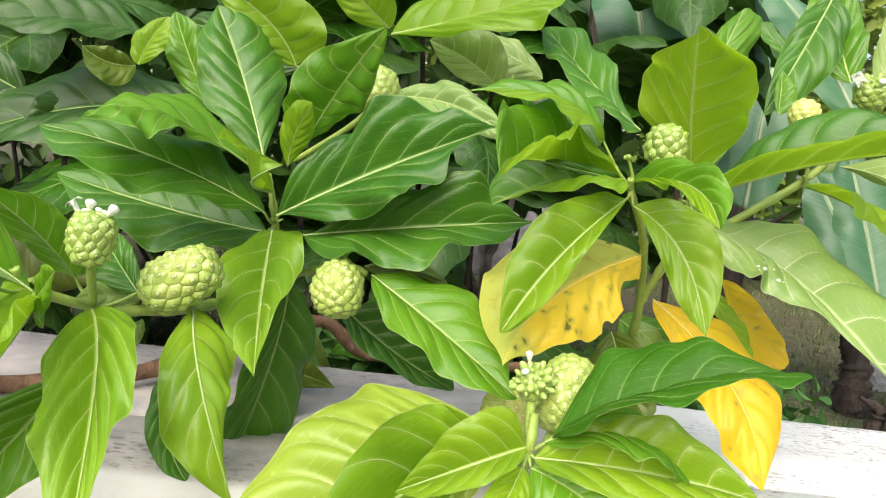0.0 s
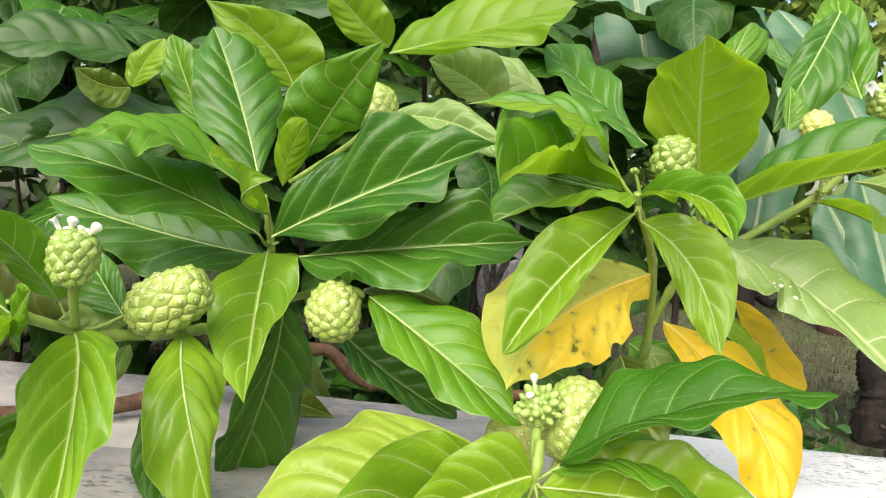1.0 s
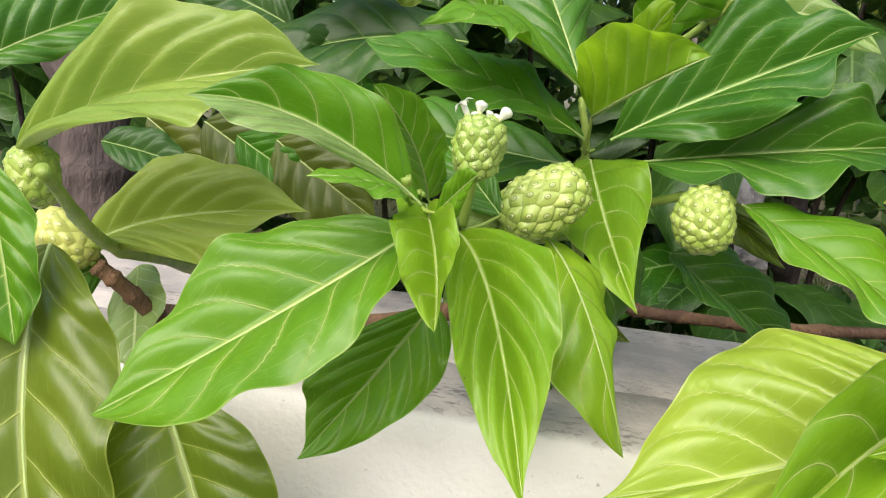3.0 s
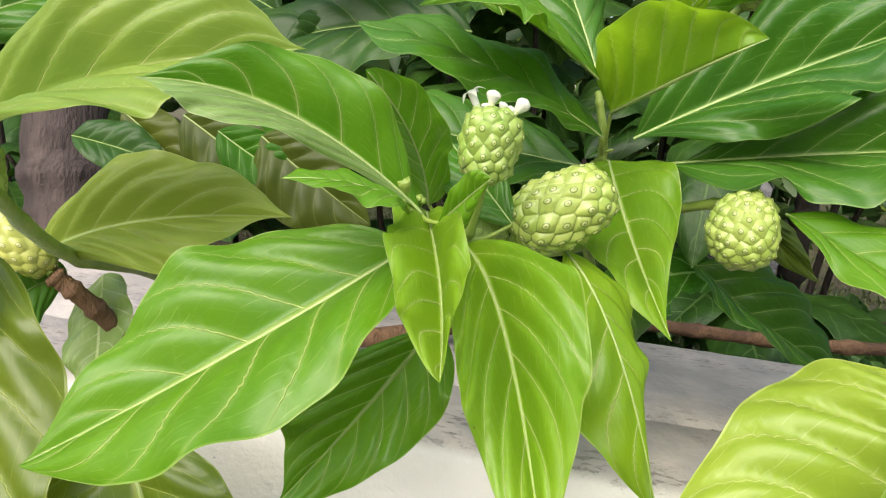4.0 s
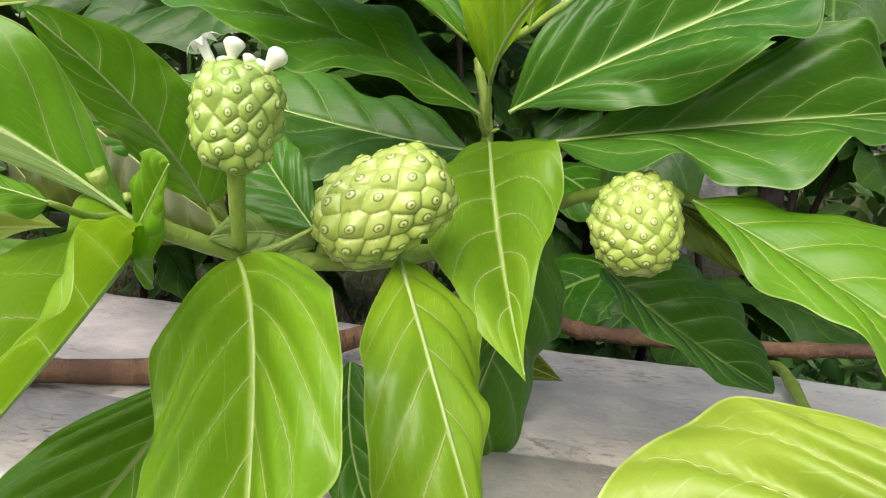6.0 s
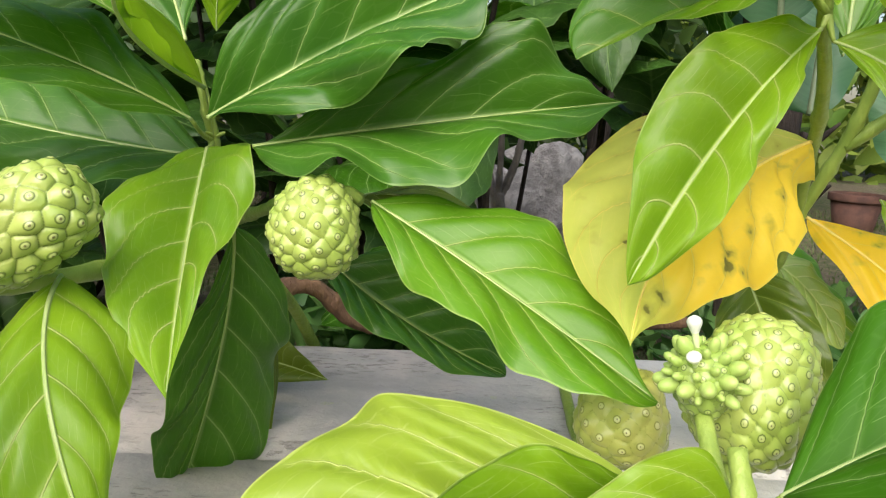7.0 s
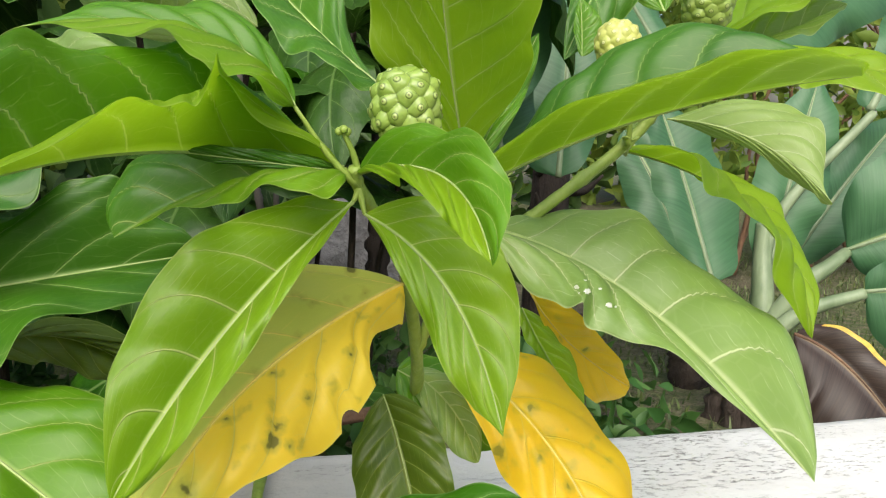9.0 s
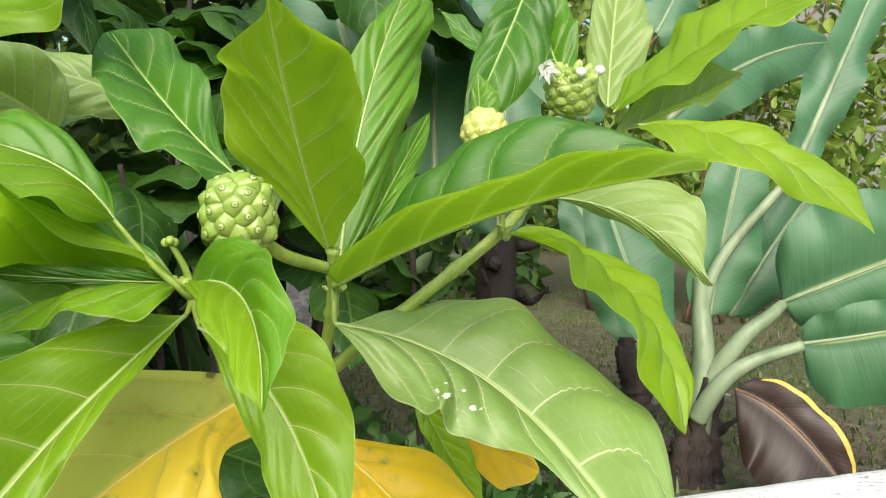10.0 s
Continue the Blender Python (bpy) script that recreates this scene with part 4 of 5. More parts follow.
leaf('p', (0.143, 1.125, 1.634), (0.078, 1.126, 1.665), (-0.018, 1.133, 1.675), (0.075, 1.149, 1.694), (0.071, 1.115, 1.630))
# s leaves: the shade at the back is part of their colour
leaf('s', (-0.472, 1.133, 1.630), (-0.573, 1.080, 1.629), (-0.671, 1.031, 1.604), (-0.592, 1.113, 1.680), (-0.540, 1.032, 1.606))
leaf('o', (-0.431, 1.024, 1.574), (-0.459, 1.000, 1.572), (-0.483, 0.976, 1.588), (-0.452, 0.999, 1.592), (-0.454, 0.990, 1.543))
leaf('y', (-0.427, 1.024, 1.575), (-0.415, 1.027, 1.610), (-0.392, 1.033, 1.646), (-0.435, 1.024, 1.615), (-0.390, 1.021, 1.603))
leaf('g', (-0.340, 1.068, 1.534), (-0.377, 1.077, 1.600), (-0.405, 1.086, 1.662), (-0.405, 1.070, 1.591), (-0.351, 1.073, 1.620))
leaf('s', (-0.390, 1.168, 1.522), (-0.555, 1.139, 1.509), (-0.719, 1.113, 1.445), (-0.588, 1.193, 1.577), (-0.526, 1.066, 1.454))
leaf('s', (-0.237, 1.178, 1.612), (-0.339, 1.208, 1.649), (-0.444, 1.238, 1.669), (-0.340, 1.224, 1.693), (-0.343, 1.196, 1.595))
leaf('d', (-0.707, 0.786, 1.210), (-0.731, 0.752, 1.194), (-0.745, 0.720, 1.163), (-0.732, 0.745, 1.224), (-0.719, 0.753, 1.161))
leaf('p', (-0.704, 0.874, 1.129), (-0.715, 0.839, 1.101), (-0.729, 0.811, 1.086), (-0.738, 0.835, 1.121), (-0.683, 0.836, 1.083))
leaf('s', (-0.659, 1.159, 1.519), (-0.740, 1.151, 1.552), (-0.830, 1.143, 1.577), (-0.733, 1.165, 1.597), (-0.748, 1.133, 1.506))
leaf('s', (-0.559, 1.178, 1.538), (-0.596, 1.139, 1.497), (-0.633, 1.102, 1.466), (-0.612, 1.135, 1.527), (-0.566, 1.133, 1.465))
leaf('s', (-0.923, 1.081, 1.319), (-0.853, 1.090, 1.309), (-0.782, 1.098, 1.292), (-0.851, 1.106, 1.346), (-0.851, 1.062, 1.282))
# dark k and v leaves here carry background shade in their colour
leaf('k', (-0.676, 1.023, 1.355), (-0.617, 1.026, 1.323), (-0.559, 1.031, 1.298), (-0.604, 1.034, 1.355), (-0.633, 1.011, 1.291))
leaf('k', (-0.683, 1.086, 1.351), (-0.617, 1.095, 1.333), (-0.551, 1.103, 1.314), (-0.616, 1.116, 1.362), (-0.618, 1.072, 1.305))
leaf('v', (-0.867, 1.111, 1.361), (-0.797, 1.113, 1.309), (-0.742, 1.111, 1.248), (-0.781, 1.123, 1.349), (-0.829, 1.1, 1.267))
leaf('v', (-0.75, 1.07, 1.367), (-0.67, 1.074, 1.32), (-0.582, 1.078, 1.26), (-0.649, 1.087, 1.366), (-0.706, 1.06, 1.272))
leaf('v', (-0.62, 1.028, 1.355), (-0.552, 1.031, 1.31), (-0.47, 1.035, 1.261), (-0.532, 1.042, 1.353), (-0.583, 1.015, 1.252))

# fruits, each on its stalk
head = fruit((-0.293, 0.634, 1.392), (0.12, 0.1, 1), 0.046, 0.0182, 66, 3, FRUIT_YOUNG, "young green noni fruit with white flowers on top", stalk=[(-0.302, 0.665, 1.325), (-0.298, 0.65, 1.35), (-0.294, 0.637, 1.376)],
      buds=0, fine=1.5, knob=1.5)
# its flowers stand out to the sides, with small buds between them
across, rise, crown = Vector((0.986, 0.166, 0.0)), Vector((-0.03, 0.18, 0.98)), Vector((-0.293, 0.634, 1.392))
for dx, dz, lx, lz, ln, opened in ((-0.006, 0.018, -0.55, 0.80, 0.0165, True), (-0.001, 0.020, 0.05, 1.0, 0.0150, False), (0.010, 0.017, 0.72, 0.70, 0.0185, False), (0.005, 0.019, 0.25, 0.95, 0.0095, False), (0.009, 0.018, 0.5, 0.85, 0.0090, False), (-0.003, 0.019, -0.2, 0.9, 0.0075, False)):
    flower(crown + across * dx + rise * dz - Vector((0, 0.006, 0)), across * lx + rise * lz - Vector((0, 0.25, 0)), ln, opened, head, 1.35 if ln > 0.012 else 0.95)
fruit((-0.240, 0.714, 1.347), (0.62, 0.1, 0.40), 0.080, 0.0270, 90, 5, FRUIT, "full knobbly green noni fruit", stalk=[(-0.275, 0.715, 1.312), (-0.270, 0.713, 1.325)], egg=0.06, fine=1.9, knob=1.6)
fruit((-0.091, 0.782, 1.343), (0.05, -0.35, -1), 0.062, 0.0262, 96, 7, FRUIT, "pale green knobbly noni fruit", stalk=[(-0.064, 0.795, 1.361), (-0.072, 0.79, 1.366), (-0.084, 0.785, 1.362)], egg=0.05, knob=1.35, fine=1.6)
fruit((0.234, 0.752, 1.537), (-0.1, -0.3, 1), 0.042, 0.0182, 50, 11, FRUIT_YOUNG, "small knobbly green noni fruit", stalk=[(0.290, 0.80, 1.50), (0.262, 0.775, 1.51), (0.245, 0.758, 1.522)], knob=1.5, fine=1.4)
fruit((0.116, 0.652, 1.300), (-0.1, -0.2, 1), 0.034, 0.0140, 48, 13, FRUIT_YOUNG, "young noni fruit crowded with buds and flowers", stalk=[(0.109, 0.59, 1.262), (0.112, 0.62, 1.272), (0.115, 0.645, 1.285)],
      flowers=[(0.35, 2.8, 0.016, False), (0.8, 4.4, 0.010, False)], buds=40)
fruit((0.152, 0.675, 1.286), (0.2, 0.1, 1), 0.080, 0.0285, 150, 17, FRUIT, "pale green knobbly noni fruit", stalk=[(0.113, 0.60, 1.245), (0.130, 0.64, 1.240), (0.142, 0.665, 1.252)], knob=1.2, fine=1.6)
fruit((0.107, 0.745, 1.239), (0.0, -0.3, -1), 0.058, 0.0265, 70, 19, FRUIT_PALE, "pale ripening noni fruit hanging below the leaves", stalk=[(0.112, 0.76, 1.172), (0.11, 0.755, 1.215)])
fruit((-0.083, 0.923, 1.571), (0.1, -0.1, 1), 0.062, 0.024, 80, 23, FRUIT, "knobbly green noni fruit", stalk=[(-0.19, 0.97, 1.47), (-0.12, 0.94, 1.52), (-0.09, 0.925, 1.548)])
fruit((0.409, 0.834, 1.595), (0.2, -0.1, 1), 0.034, 0.0155, 56, 29, FRUIT_PALE, "pale noni fruit half hidden by leaves", stalk=[(0.46, 0.85, 1.555), (0.43, 0.84, 1.575)])
fruit((0.467, 0.810, 1.623), (-0.1, -0.35, 1), 0.030, 0.0175, 48, 31, FRUIT_YOUNG, "flowering noni fruit head", stalk=[(0.478, 0.83, 1.585), (0.47, 0.815, 1.612)],
      flowers=[(0.9, 3.2, 0.012, True), (1.0, 3.7, 0.012, True), (1.0, 0.2, 0.013, False), (0.8, 4.9, 0.012, False), (0.9, 5.8, 0.012, False)], buds=20)
fruit((-0.701, 0.663, 1.318), (0.1, 0.0, -1), 0.056, 0.0215, 60, 37, FRUIT, "knobbly green noni fruit", stalk=[(-0.701, 0.673, 1.363), (-0.701, 0.663, 1.344)])
fruit((-0.738, 0.756, 1.242), (-0.62, -0.1, 0.45), 0.074, 0.0225, 64, 41, FRUIT_PALE, "pale ripening noni fruit", stalk=[(-0.705, 0.761, 1.216), (-0.722, 0.759, 1.229)])
stick("branch", [(-0.705, 0.761, 1.216), (-0.683, 0.776, 1.193), (-0.656, 0.813, 1.147), (-0.659, 0.877, 1.106)], 0.009, 0.010, BARK, shrub, "brown woody branch", knots=0.3)

# shoot tips: a stalked bud and little stipules at the joints
for base, tip in (((0.208, 0.760, 1.490), (0.197, 0.751, 1.521)), ((-0.335, 0.622, 1.345), (-0.331, 0.612, 1.352)), ((0.424, 0.836, 1.520), (0.418, 0.829, 1.556))):
    stick("shoot", [base, ((base[0] + tip[0]) / 2 + 0.002, (base[1] + tip[1]) / 2, (base[2] + tip[2]) / 2), tip], 0.0024, 0.0016, STEM, shrub, count=10, sides=8)
    for k in range(4):
        bm = bmesh.new()
        bmesh.ops.create_uvsphere(bm, u_segments=10, v_segments=8, radius=0.0026)
        bmesh.ops.translate(bm, verts=bm.verts, vec=Vector(tip) + Vector((0.0024 * math.cos(k * 1.57), 0.0024 * math.sin(k * 1.57), 0.0012 * (k % 2))))
        part("bud", bm, STEM, shrub)
for x, y, z, r in ((-0.203, 0.950, 1.388, 0.009), (-0.205, 0.955, 1.372, 0.010), (0.297, 0.835, 1.492, 0.009), (0.300, 0.842, 1.478, 0.009), (-0.306, 0.676, 1.318, 0.006), (0.426, 0.838, 1.523, 0.007), (0.109, 0.589, 1.262, 0.007)):
    for k in range(3):
        a = k * 2.1 + x * 9
        d = Vector((math.cos(a), math.sin(a), 0.5)).normalized()
        bm = bmesh.new()
        bmesh.ops.create_uvsphere(bm, u_segments=10, v_segments=8, radius=r * 0.6)
        m4 = d.to_track_quat("Z", "Y").to_matrix().to_4x4()
        m4.translation = Vector((x, y, z)) + d * r * 0.6
        bmesh.ops.transform(bm, matrix=m4 @ Matrix.Diagonal((0.75, 0.35, 1.1, 1)), verts=bm.verts)
        part("stipule", bm, STEM, shrub)

# a brown woody stem lying along the back of the wall
bough = tagged(new("fallen_stem"), "brown woody stem lying along the top of the wall", "stem")
stick("wood", [(-0.75, 0.86, 1.132), (-0.45, 0.95, 1.14), (-0.30, 1.10, 1.16), (-0.17, 1.20, 1.20), (-0.10, 1.235, 1.145), (0.0, 1.24, 1.140), (0.16, 1.245, 1.145), (0.34, 1.26, 1.16)], 0.012, 0.009, BARK, bough, knots=0.25, count=90)


# ---- behind the wall: bananas, rear shrubs, trunks, far bushes and a house ----
banana_1 = tagged(new("banana_plant"), "young banana plant with blue-green leaves behind the wall", "banana plant", "banana plants")
banana_2 = tagged(new("banana_plant"), "banana plant with broad blue-green leaves behind shrubs", "banana plant", "banana plants")
banana_3 = None
stick("pseudostem", [(1.17, 1.66, 0.92), (1.185, 1.65, 1.1), (1.20, 1.66, 1.2), (1.213, 1.69, 1.30), (1.216, 1.70, 1.375)], 0.034, 0.016, PETIOLE, banana_1, "pale green layered banana stem")
for k, (dx, dy, top, lean) in enumerate(((-0.030, -0.02, 1.13, -0.03), (0.0, -0.034, 1.10, -0.01), (0.028, -0.02, 1.15, 0.03), (-0.012, -0.03, 1.17, 0.01), (0.034, 0.0, 1.06, 0.07), (-0.04, 0.01, 1.05, -0.08))):
    stick("sheath", [(1.17 + dx * 1.4, 1.66 + dy * 1.4, 0.92), (1.172 + dx * 1.3, 1.66 + dy * 1.3, 1.0), (1.178 + dx + lean * 0.3, 1.66 + dy, (top + 1.0) / 2), (1.185 + dx + lean, 1.66 + dy * 1.2, top)], 0.026, 0.004, DARK_BARK, banana_1, "dark withered leaf sheath", knots=0.5, count=16, seed=k)
stick("petiole", [(1.18, 1.65, 1.12), (1.254, 1.61, 1.249), (1.31, 1.60, 1.295), (1.357, 1.608, 1.323)], 0.022, 0.012, PETIOLE, banana_1)
stick("petiole", [(1.165, 1.63, 1.08), (1.20, 1.60, 1.16), (1.255, 1.578, 1.208), (1.358, 1.551, 1.244)], 0.022, 0.012, PETIOLE, banana_1)
stick("petiole", [(1.20, 1.68, 1.2), (1.25, 1.69, 1.4), (1.433, 1.657, 1.622)], 0.016, 0.010, PETIOLE, banana_1)
stick("pseudostem", [(1.02, 2.48, 0.92), (1.02, 2.48, 1.2), (1.03, 2.49, 1.5), (1.04, 2.5, 1.8)], 0.075, 0.05, DARK_BARK, banana_2, "dark banana stem wrapped in dead sheaths")
for k in range(5):
    stick("sheath", [(1.02 + 0.06 * math.cos(k * 2.1), 2.45 + 0.05 * math.sin(k * 2.1), 1.25 + 0.05 * k), (1.03 + 0.10 * math.cos(k * 2.1), 2.45, 1.22 + 0.06 * k), (1.03 + 0.15 * math.cos(k * 2.1), 2.43, 1.27 + 0.06 * k)], 0.022, 0.004, DARK_BARK, banana_2, count=10, seed=k)
banana_leaf(banana_1, (1.355, 1.607, 1.328), (1.468, 1.537, 1.390), (1.629, 1.436, 1.479), (1.425, 1.560, 1.552), (1.501, 1.521, 1.299))
banana_leaf(banana_1, (1.357, 1.549, 1.249), (1.466, 1.473, 1.279), (1.600, 1.381, 1.323), (1.445, 1.483, 1.342), (1.475, 1.460, 1.132))
banana_leaf(banana_1, (1.426, 1.661, 1.627), (1.560, 1.683, 1.861), (1.740, 1.716, 2.178), (1.505, 1.700, 1.873), (1.609, 1.668, 1.835))
banana_leaf(banana_1, (1.234, 1.691, 1.289), (1.290, 1.716, 1.488), (1.353, 1.738, 1.694), (1.217, 1.738, 1.501), (1.372, 1.692, 1.476))
banana_leaf(banana_1, (1.342, 1.763, 1.273), (1.508, 1.791, 1.470), (1.656, 1.804, 1.624), (1.463, 1.807, 1.511), (1.581, 1.768, 1.429))
banana_leaf(banana_2, (1.208, 1.834, 1.731), (1.473, 1.879, 1.891), (1.741, 1.908, 1.962), (1.447, 1.892, 1.968), (1.499, 1.865, 1.806))
banana_leaf(banana_2, (1.241, 1.991, 1.151), (1.195, 2.066, 1.369), (1.105, 2.165, 1.583), (1.107, 2.090, 1.354), (1.313, 2.036, 1.415))
banana_leaf(banana_2, (1.185, 1.855, 1.937), (1.263, 1.886, 2.055), (1.340, 1.935, 2.213), (1.184, 1.906, 2.028), (1.301, 1.870, 1.987))
banana_leaf(banana_2, (0.471, 1.736, 1.711), (0.434, 1.809, 1.903), (0.395, 1.888, 2.106), (0.327, 1.807, 1.876), (0.543, 1.810, 1.916))
banana_leaf(banana_2, (0.842, 1.526, 1.690), (0.766, 1.596, 1.842), (0.691, 1.663, 1.954), (0.689, 1.595, 1.820), (0.843, 1.592, 1.815))
banana_leaf(banana_2, (1.013, 1.571, 1.266), (0.982, 1.648, 1.458), (0.951, 1.718, 1.622), (0.918, 1.648, 1.450), (1.085, 1.648, 1.470))
banana_leaf(banana_2, (0.583, 1.618, 1.590), (0.601, 1.693, 1.800), (0.621, 1.773, 2.022), (0.513, 1.691, 1.776), (0.701, 1.697, 1.837))
banana_leaf(banana_2, (0.637, 1.768, 1.467), (0.618, 1.837, 1.646), (0.597, 1.910, 1.836), (0.548, 1.857, 1.646), (0.700, 1.815, 1.658))
banana_leaf(banana_2, (0.819, 1.925, 1.457), (0.854, 1.987, 1.714), (0.888, 2.045, 1.958), (0.735, 2.020, 1.714), (0.946, 1.960, 1.715))
banana_leaf(banana_3, (1.201, 1.556, 1.161), (1.268, 1.481, 1.113), (1.330, 1.393, 0.999), (1.175, 1.459, 1.012), (1.321, 1.447, 1.138))

def trunk(label, points, r0, r1, material, category="tree trunk", name="tree_trunk"):
    t = tagged(new(name), label, category)
    stick("bark", points, r0, r1, material, t, knots=0.2, count=50, sides=14)
    return t


trunk("dark dead stump standing in leaf litter", [(1.205, 1.90, 0.90), (1.185, 1.90, 0.98), (1.19, 1.91, 1.07), (1.165, 1.92, 1.15), (1.17, 1.93, 1.20)], 0.052, 0.018, DARK_BARK, "stump", "stump")
trunk("dark trunk in the shade behind the shrub", [(0.45, 2.38, 0.9), (0.455, 2.36, 1.15), (0.47, 2.40, 1.5), (0.44, 2.42, 2.2)], 0.036, 0.026, DARK_BARK)
trunk("grey-brown trunk in the shade behind the wall", [(-1.10, 1.33, 0.9), (-1.09, 1.31, 1.15), (-1.12, 1.33, 1.5), (-1.10, 1.36, 2.3)], 0.082, 0.060, MAUVE_BARK)
sap = trunk("pale grey forked sapling behind the wall", [(0.181, 2.15, 0.9), (0.183, 2.18, 1.07), (0.171, 2.2, 1.22)], 0.022, 0.018, GREY_BARK, "sapling", "sapling")
stick("limb", [(0.171, 2.2, 1.20), (0.15, 2.22, 1.26), (0.124, 2.23, 1.40), (0.08, 2.25, 1.7)], 0.013, 0.007, GREY_BARK, sap, knots=0.2)
stick("limb", [(0.171, 2.2, 1.20), (0.20, 2.21, 1.26), (0.227, 2.22, 1.36), (0.27, 2.23, 1.7)], 0.013, 0.007, GREY_BARK, sap, knots=0.2)
stick("limb", [(0.171, 2.2, 1.20), (0.172, 2.18, 1.3), (0.17, 2.2, 1.6)], 0.010, 0.006, GREY_BARK, sap, knots=0.2)


# noni leaves of the shrubs behind, shade in the colour, copied from few shapes
def template(seed, tone):
    rng = random.Random(seed)
    w = rng.uniform(0.24, 0.29)
    v, f, uv, spine, length = blade_data((0, 0, 0), (0.5, 0, rng.uniform(0.0, 0.14)), (1, 0, rng.uniform(-0.25, 0.05)), (0.5, w, rng.uniform(0, 0.06)), (0.5, -w, rng.uniform(0, 0.06)), seed=seed, rows=20, cols=5, wave=0.012)
    ob = mesh_object("leaf", v, f, LEAF[tone], None, TONE[tone], uv)
    me = ob.data
    bpy.data.objects.remove(ob)
    return me


# nearly all in the s tone, which has shade mixed into its green
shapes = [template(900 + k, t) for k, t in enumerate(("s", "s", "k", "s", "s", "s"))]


def rear_shrub(label, heads, per_head, seed, reach=0.30, shapes=shapes):
    rng = random.Random(seed)
    thing = tagged(new("noni_shrub"), label, "shrub", "shrubs behind the wall")
    for hx, hy, hz in heads:
        stick("branch", [(hx + rng.uniform(-0.1, 0.1), hy + 0.15, 0.9), (hx + rng.uniform(-0.06, 0.06), hy + 0.08, (hz + 0.9) / 2), (hx, hy, hz)], 0.009, 0.005, DARK_BARK, thing, count=16, sides=8, seed=seed)
        for k in range(per_head):
            yaw = k * 2.4 + rng.uniform(-0.4, 0.4)
            tilt = rng.uniform(-0.75, 0.45)
            size = rng.uniform(0.75, 1.15) * reach
            ob = new("leaf", rng.choice(shapes))
            ob.parent = thing
            z = hz - rng.uniform(0.0, 0.16)
            ob.matrix_basis = Matrix.Translation((hx, hy, z)) @ Euler((rng.uniform(-0.5, 0.5), -tilt, yaw)).to_matrix().to_4x4() @ Matrix.Diagonal((size, size, size, 1))
    return thing


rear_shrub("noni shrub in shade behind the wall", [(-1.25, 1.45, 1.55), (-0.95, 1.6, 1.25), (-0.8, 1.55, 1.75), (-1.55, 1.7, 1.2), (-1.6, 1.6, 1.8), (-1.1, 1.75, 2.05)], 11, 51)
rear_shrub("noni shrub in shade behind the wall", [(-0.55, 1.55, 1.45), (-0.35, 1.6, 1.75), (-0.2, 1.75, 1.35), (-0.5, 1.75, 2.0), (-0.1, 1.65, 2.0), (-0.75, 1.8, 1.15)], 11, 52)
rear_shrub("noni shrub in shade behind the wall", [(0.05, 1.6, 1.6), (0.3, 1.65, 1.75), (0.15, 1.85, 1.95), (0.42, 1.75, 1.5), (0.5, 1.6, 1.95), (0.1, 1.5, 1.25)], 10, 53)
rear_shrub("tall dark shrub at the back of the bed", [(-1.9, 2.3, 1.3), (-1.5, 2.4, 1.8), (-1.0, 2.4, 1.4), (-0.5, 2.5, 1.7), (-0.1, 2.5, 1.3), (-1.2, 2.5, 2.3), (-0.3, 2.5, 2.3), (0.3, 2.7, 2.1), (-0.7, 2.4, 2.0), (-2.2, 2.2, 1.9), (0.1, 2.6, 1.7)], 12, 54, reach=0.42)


def leaf_cloud(name, label, category, blobs, count, size, material, seed):
    """Many small folded leaves round twigs, as one object."""
    rng = np.random.RandomState(seed)
    verts, faces = [], []
    vol = np.array([b[3] ** 2 for b in blobs])
    pick = rng.choice(len(blobs), count, p=vol / vol.sum())
    for n in range(count):
        bx, by, bz, br = blobs[pick[n]]
        d = rng.normal(size=3)
        d /= np.linalg.norm(d)
        c = np.array((bx, by, bz)) + d * br * rng.uniform(0.55, 1.05) * (1, 1, 0.85)
        c[2] = max(c[2], 0.97)
        a = rng.normal(size=3) + (0, 0, -0.3)
        a /= np.linalg.norm(a)
        b = np.cross(a, rng.normal(size=3))
        b /= np.linalg.norm(b)
        nn = np.cross(a, b)
        s = size * rng.uniform(0.6, 1.3)
        k = len(verts)
        droop = rng.uniform(0.05, 0.3)
        verts.append(c)
        for t, w in ((0.25, 0.17), (0.5, 0.24), (0.78, 0.15)):
            rib = c + a * s * t - nn * s * droop * t * t
            verts += [rib - b * s * w + nn * s * 0.09, rib, rib + b * s * w + nn * s * 0.09]
        verts.append(c + a * s - nn * s * droop)
        faces += [(k, k + 2, k + 1), (k, k + 3, k + 2), (k + 7, k + 8, k + 10), (k + 8, k + 9, k + 10)]
        faces += [(k + q, k + q + 1, k + q + 4, k + q + 3) for q in (1, 2, 4, 5)]
    ob = mesh_object(name, verts, faces, material)
    return tagged(ob, label, category, kind="stuff")


def cloud_material(name, a, b, thin=0.3):
    m, nt = node_mat(name)
    g = Net(nt)
    r = g.node("ShaderNodeNewGeometry").outputs["Random Per Island"]
    c = g.mix(r, a, b)
    c = g.mix(g.math("MULTIPLY", g.noise(g.coords("Object"), 40.0, 3.0), 0.35), c, tuple(k * 0.5 for k in a))
    g.surface(c, 0.5, None, spec=0.4, thin=thin, thin_colour=c)
    return m


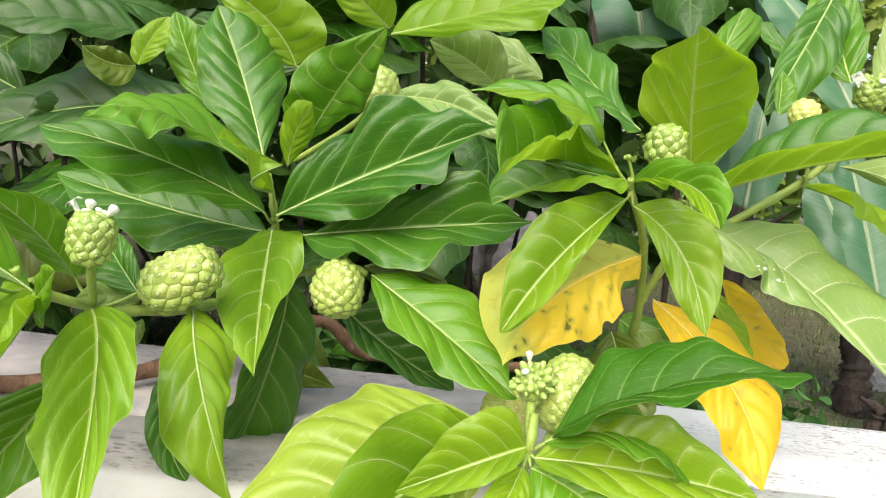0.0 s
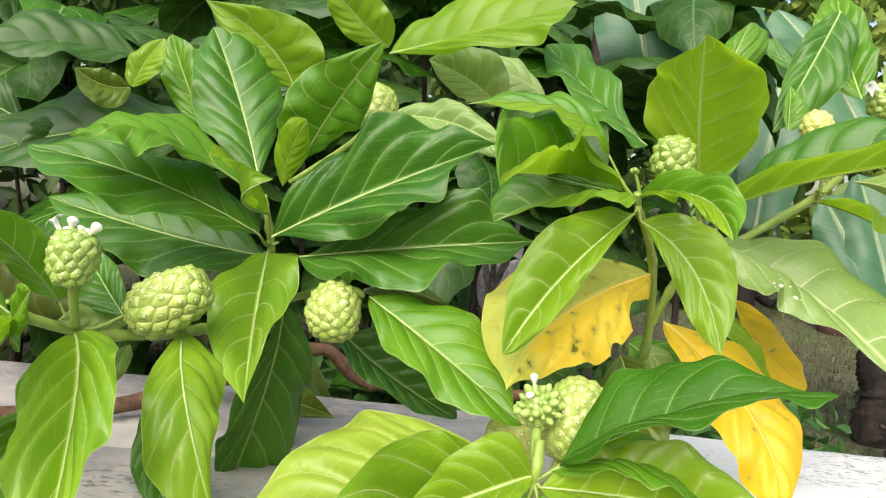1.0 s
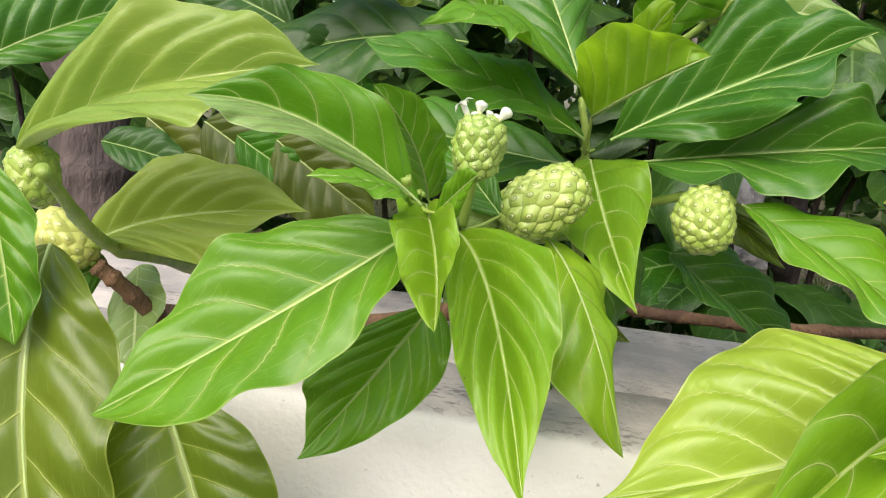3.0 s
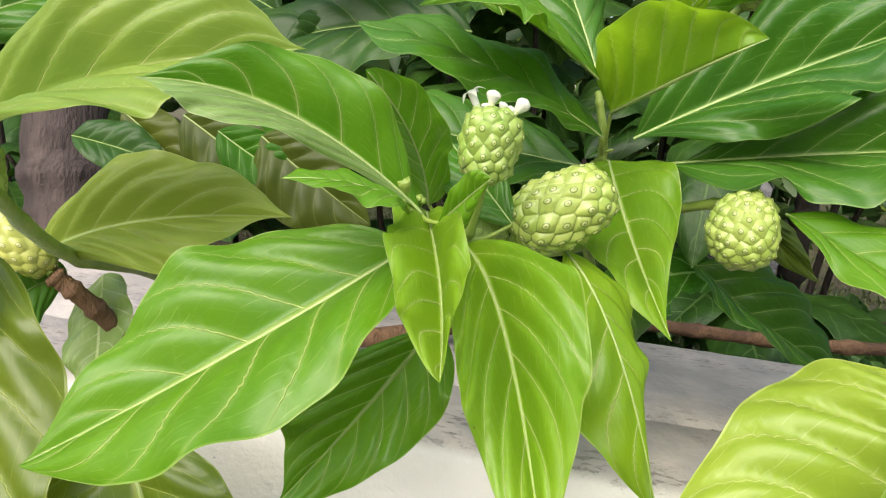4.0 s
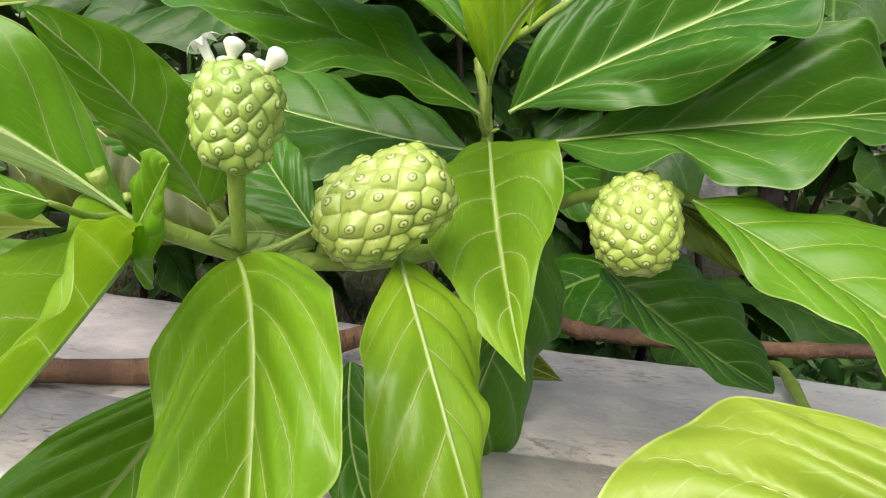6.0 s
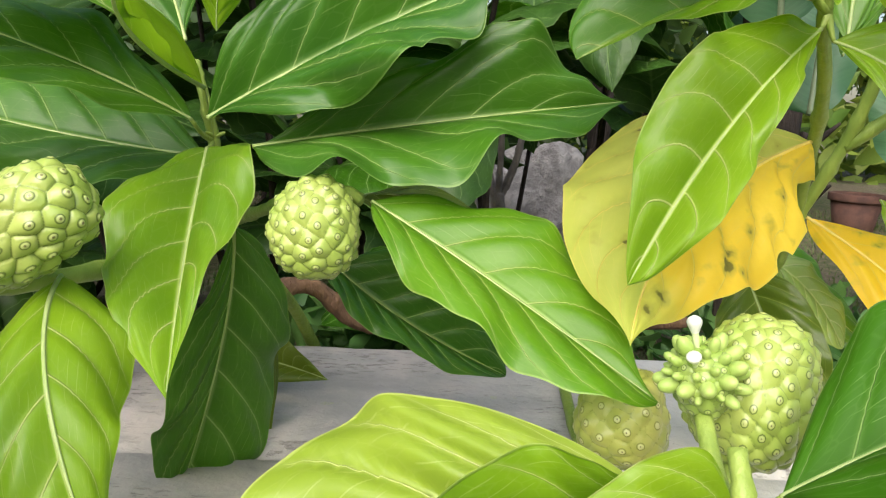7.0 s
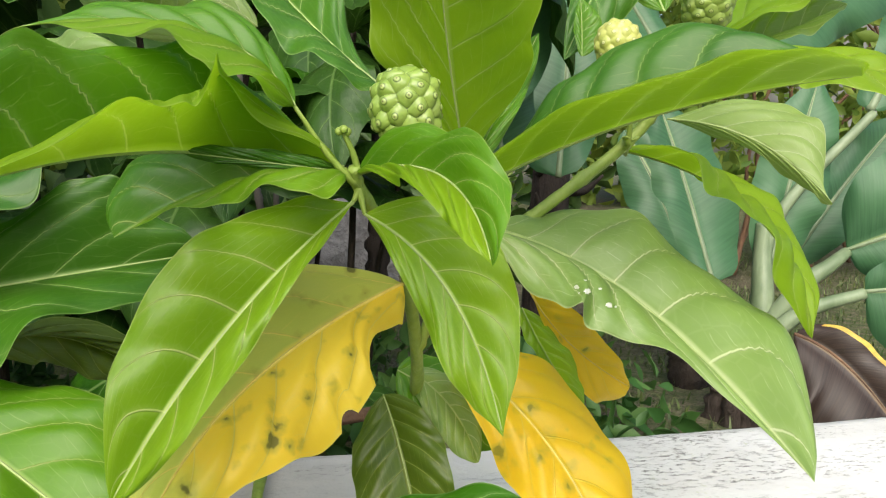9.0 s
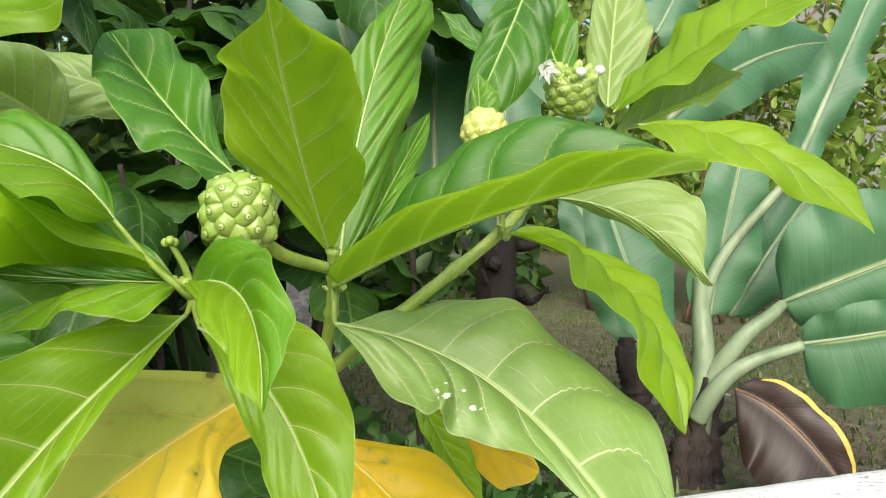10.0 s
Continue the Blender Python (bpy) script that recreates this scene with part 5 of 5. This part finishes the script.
BUSH = cloud_material("bush_leaves", (0.10, 0.20, 0.025), (0.30, 0.38, 0.06))
# darker copy of the bush greens, with the hedge's shade in the colour
SHADED_BUSH = cloud_material("shaded_hedge_leaves", (0.025, 0.07, 0.015), (0.07, 0.13, 0.025))
leaf_cloud("bush", "loose bush with small yellow-green leaves", "bush", [(2.6, 3.4, 1.9, 0.6), (3.2, 3.3, 1.5, 0.5), (3.3, 3.7, 2.4, 0.7), (2.4, 3.9, 2.6, 0.7), (3.9, 3.6, 1.9, 0.5), (3.0, 3.9, 3.1, 0.7)], 5200, 0.085, BUSH, 61)
leaf_cloud("hedge", "tall dark hedge closing the garden", "hedge", [(x, 4.6 + 0.5 * math.sin(x * 2.0), z, 0.75) for x in np.arange(-6, 1.9, 0.75) for z in (1.4, 2.4, 3.4, 4.4)], 15000, 0.18, SHADED_BUSH, 62)
leaf_cloud("hedge", "far hedge with pale and dark leaves", "hedge", [(x, 9 + 0.8 * math.sin(x), z, 1.3) for x in np.arange(-4, 11, 1.2) for z in (1.8, 3.2, 4.8, 6.4, 8.0)], 16000, 0.34, BUSH, 63)
rng_t = random.Random(9)
twigs = tagged(new("bush_twigs"), "thin bare twigs of a loose bush", "twigs")
for k in range(9):
    x0, y0 = 2.9 + rng_t.uniform(-0.5, 0.6), 3.5 + rng_t.uniform(-0.2, 0.3)
    stick("twig", [(x0, y0, 0.93), (x0 + rng_t.uniform(-0.2, 0.2), y0, 1.5), (x0 + rng_t.uniform(-0.5, 0.5), y0 - 0.1, 2.1), (x0 + rng_t.uniform(-0.8, 0.8), y0 - 0.1, 2.7)], 0.014, 0.004, BARK, twigs, count=18, sides=6, seed=k)

# thin grass and low weeds on the soil
def grass(count, seed):
    rng = np.random.RandomState(seed)
    verts, faces = [], []
    while len(faces) < count * 2:
        x, y = rng.uniform(-1.8, 3.2), 1.26 + 3.6 * rng.random() ** 1.5
        if noise.noise((x * 2.2, y * 2.2, 8.0)) + 0.35 * rng.normal() < -0.05:
            continue
        z = 0.925 + 0.03 * noise.noise((x * 1.3, y * 1.3, 0))
        h = rng.uniform(0.010, 0.036)
        a = rng.uniform(0, 6.28)
        lean = rng.uniform(0.1, 0.9) * h
        dx, dy = math.cos(a), math.sin(a)
        w = rng.uniform(0.0015, 0.004)
        k = len(verts)
        verts += [(x - dy * w, y + dx * w, z), (x + dy * w, y - dx * w, z), (x + dx * lean * 0.4 + dy * w * 0.7, y + dy * lean * 0.4 - dx * w * 0.7, z + h * 0.6), (x + dx * lean * 0.4 - dy * w * 0.7, y + dy * lean * 0.4 + dx * w * 0.7, z + h * 0.6), (x + dx * lean, y + dy * lean, z + h)]
        faces += [(k, k + 1, k + 2, k + 3), (k + 3, k + 2, k + 4)]
    tagged(mesh_object("grass", verts, faces, GRASS), "thin short grass on the soil behind the wall", "grass", kind="stuff")


GRASS = cloud_material("thin_grass", (0.060, 0.110, 0.025), (0.17, 0.21, 0.060), thin=0.2)
WEED = cloud_material("weed_leaves", (0.05, 0.15, 0.03), (0.13, 0.26, 0.06))
grass(30000, 71)
rng_w = random.Random(33)
leaf_cloud("weeds", "low green weeds growing behind the wall", "weeds", [(rng_w.uniform(-0.4, 1.0), rng_w.uniform(1.4, 2.3), 1.0, rng_w.uniform(0.06, 0.13)) for _ in range(26)], 1100, 0.06, WEED, 72)

# stones and a pot on the ground behind the wall
STONE = simple_material("pale_stone", (0.36, 0.345, 0.33), (0.15, 0.14, 0.135), 14, rough=0.9, bump=1.0, dist=0.01)
CLAY = simple_material("terracotta", (0.105, 0.050, 0.036), (0.055, 0.028, 0.022), 18, rough=0.85, bump=0.4)
SOIL = simple_material("potting_soil", (0.060, 0.042, 0.030), (0.022, 0.016, 0.012), 60, rough=0.95, bump=1.0, dist=0.004)


def stone(label, at, size, seed, name="stone", material=None):
    bm = bmesh.new()
    bmesh.ops.create_icosphere(bm, subdivisions=4, radius=1.0)
    shift = Vector((seed * 3.7, seed * 1.9, seed * 5.3))
    for w in bm.verts:
        d = w.co.copy()
        k = 1 + 0.32 * noise.noise(d * 1.3 + shift) + 0.14 * noise.noise(d * 3.4 + shift) + 0.05 * noise.noise(d * 9 + shift)
        w.co = Vector((d.x * size[0], d.y * size[1], max(d.z, -0.35) * size[2])) * k
    bmesh.ops.translate(bm, verts=bm.verts, vec=Vector(at) + Vector((0, 0, size[2] * 0.28)))
    tagged(part(name, bm, material or STONE), label, "stone", "stones behind the wall")


stone("pale grey weathered boulder on the soil", (0.50, 3.62, 0.93), (0.24, 0.16, 0.30), 1, "boulder")
stone("pinkish grey stone beside a boulder", (0.36, 3.30, 0.92), (0.09, 0.07, 0.08), 2)
stone("pale stone lying on leaf litter", (0.60, 3.25, 0.92), (0.08, 0.06, 0.07), 3)
stone("greyish pink stone by the banana plant", (1.56, 2.42, 0.92), (0.11, 0.08, 0.075), 4)
stone("whitish stone on the soil", (1.46, 2.24, 0.92), (0.05, 0.035, 0.035), 5)
stone("whitish flat stone on the soil", (1.66, 2.26, 0.92), (0.06, 0.04, 0.03), 6)
stone("small orange brick fragment on the soil", (1.80, 2.75, 0.93), (0.05, 0.03, 0.025), 7, "brick_fragment", CLAY)
stone("small orange brick fragment on the soil", (1.22, 2.62, 0.93), (0.04, 0.03, 0.02), 8, "brick_fragment", CLAY)


def lathe(name, outline, material, parent, label="", sides=40):
    verts, faces = [], []
    for r, z in outline:
        verts += [(r * math.cos(2 * math.pi * k / sides), r * math.sin(2 * math.pi * k / sides), z) for k in range(sides)]
    for i in range(len(outline) - 1):
        for k in range(sides):
            n = (k + 1) % sides
            faces.append((i * sides + k, i * sides + n, (i + 1) * sides + n, (i + 1) * sides + k))
    faces.append(tuple(reversed(range(sides))))
    faces.append(tuple(range((len(outline) - 1) * sides, len(outline) * sides)))
    return mesh_object(name, verts, faces, material, parent, label)


def flower_pot(at, r, h):
    pot = tagged(new("flower_pot"), "terracotta flower pot standing on the soil", "flower pot")
    pot.location = at
    lathe("body", [(r * 0.66, 0), (r * 0.69, 0.01), (r * 0.90, h * 0.82), (r * 0.86, h * 0.82), (r * 0.84, h * 0.78)], CLAY, pot)
    lathe("rim", [(r * 0.90, h * 0.80), (r * 0.99, h * 0.80), (r, h * 0.84), (r, h * 0.97), (r * 0.97, h), (r * 0.90, h), (r * 0.87, h * 0.96), (r * 0.86, h * 0.84)], CLAY, pot, "paler worn rim")
    lathe("soil", [(r * 0.85, h * 0.80), (r * 0.86, h * 0.88), (r * 0.5, h * 0.90), (r * 0.1, h * 0.905)], SOIL, pot)


flower_pot((2.20, 3.96, 0.925), 0.135, 0.20)

# pale house beyond the garden
house = tagged(new("house"), "pale plastered house wall beyond the garden", "house")
bm = bmesh.new()
bmesh.ops.create_cube(bm, size=1.0, matrix=Matrix.Translation((9.2, 8.2, 2.4)) @ Matrix.Diagonal((8.0, 0.3, 3.2, 1)))
bmesh.ops.bevel(bm, geom=bm.edges[:], offset=0.01, segments=2, affect="EDGES")
part("wall", bm, PLASTER, house, smooth=False)
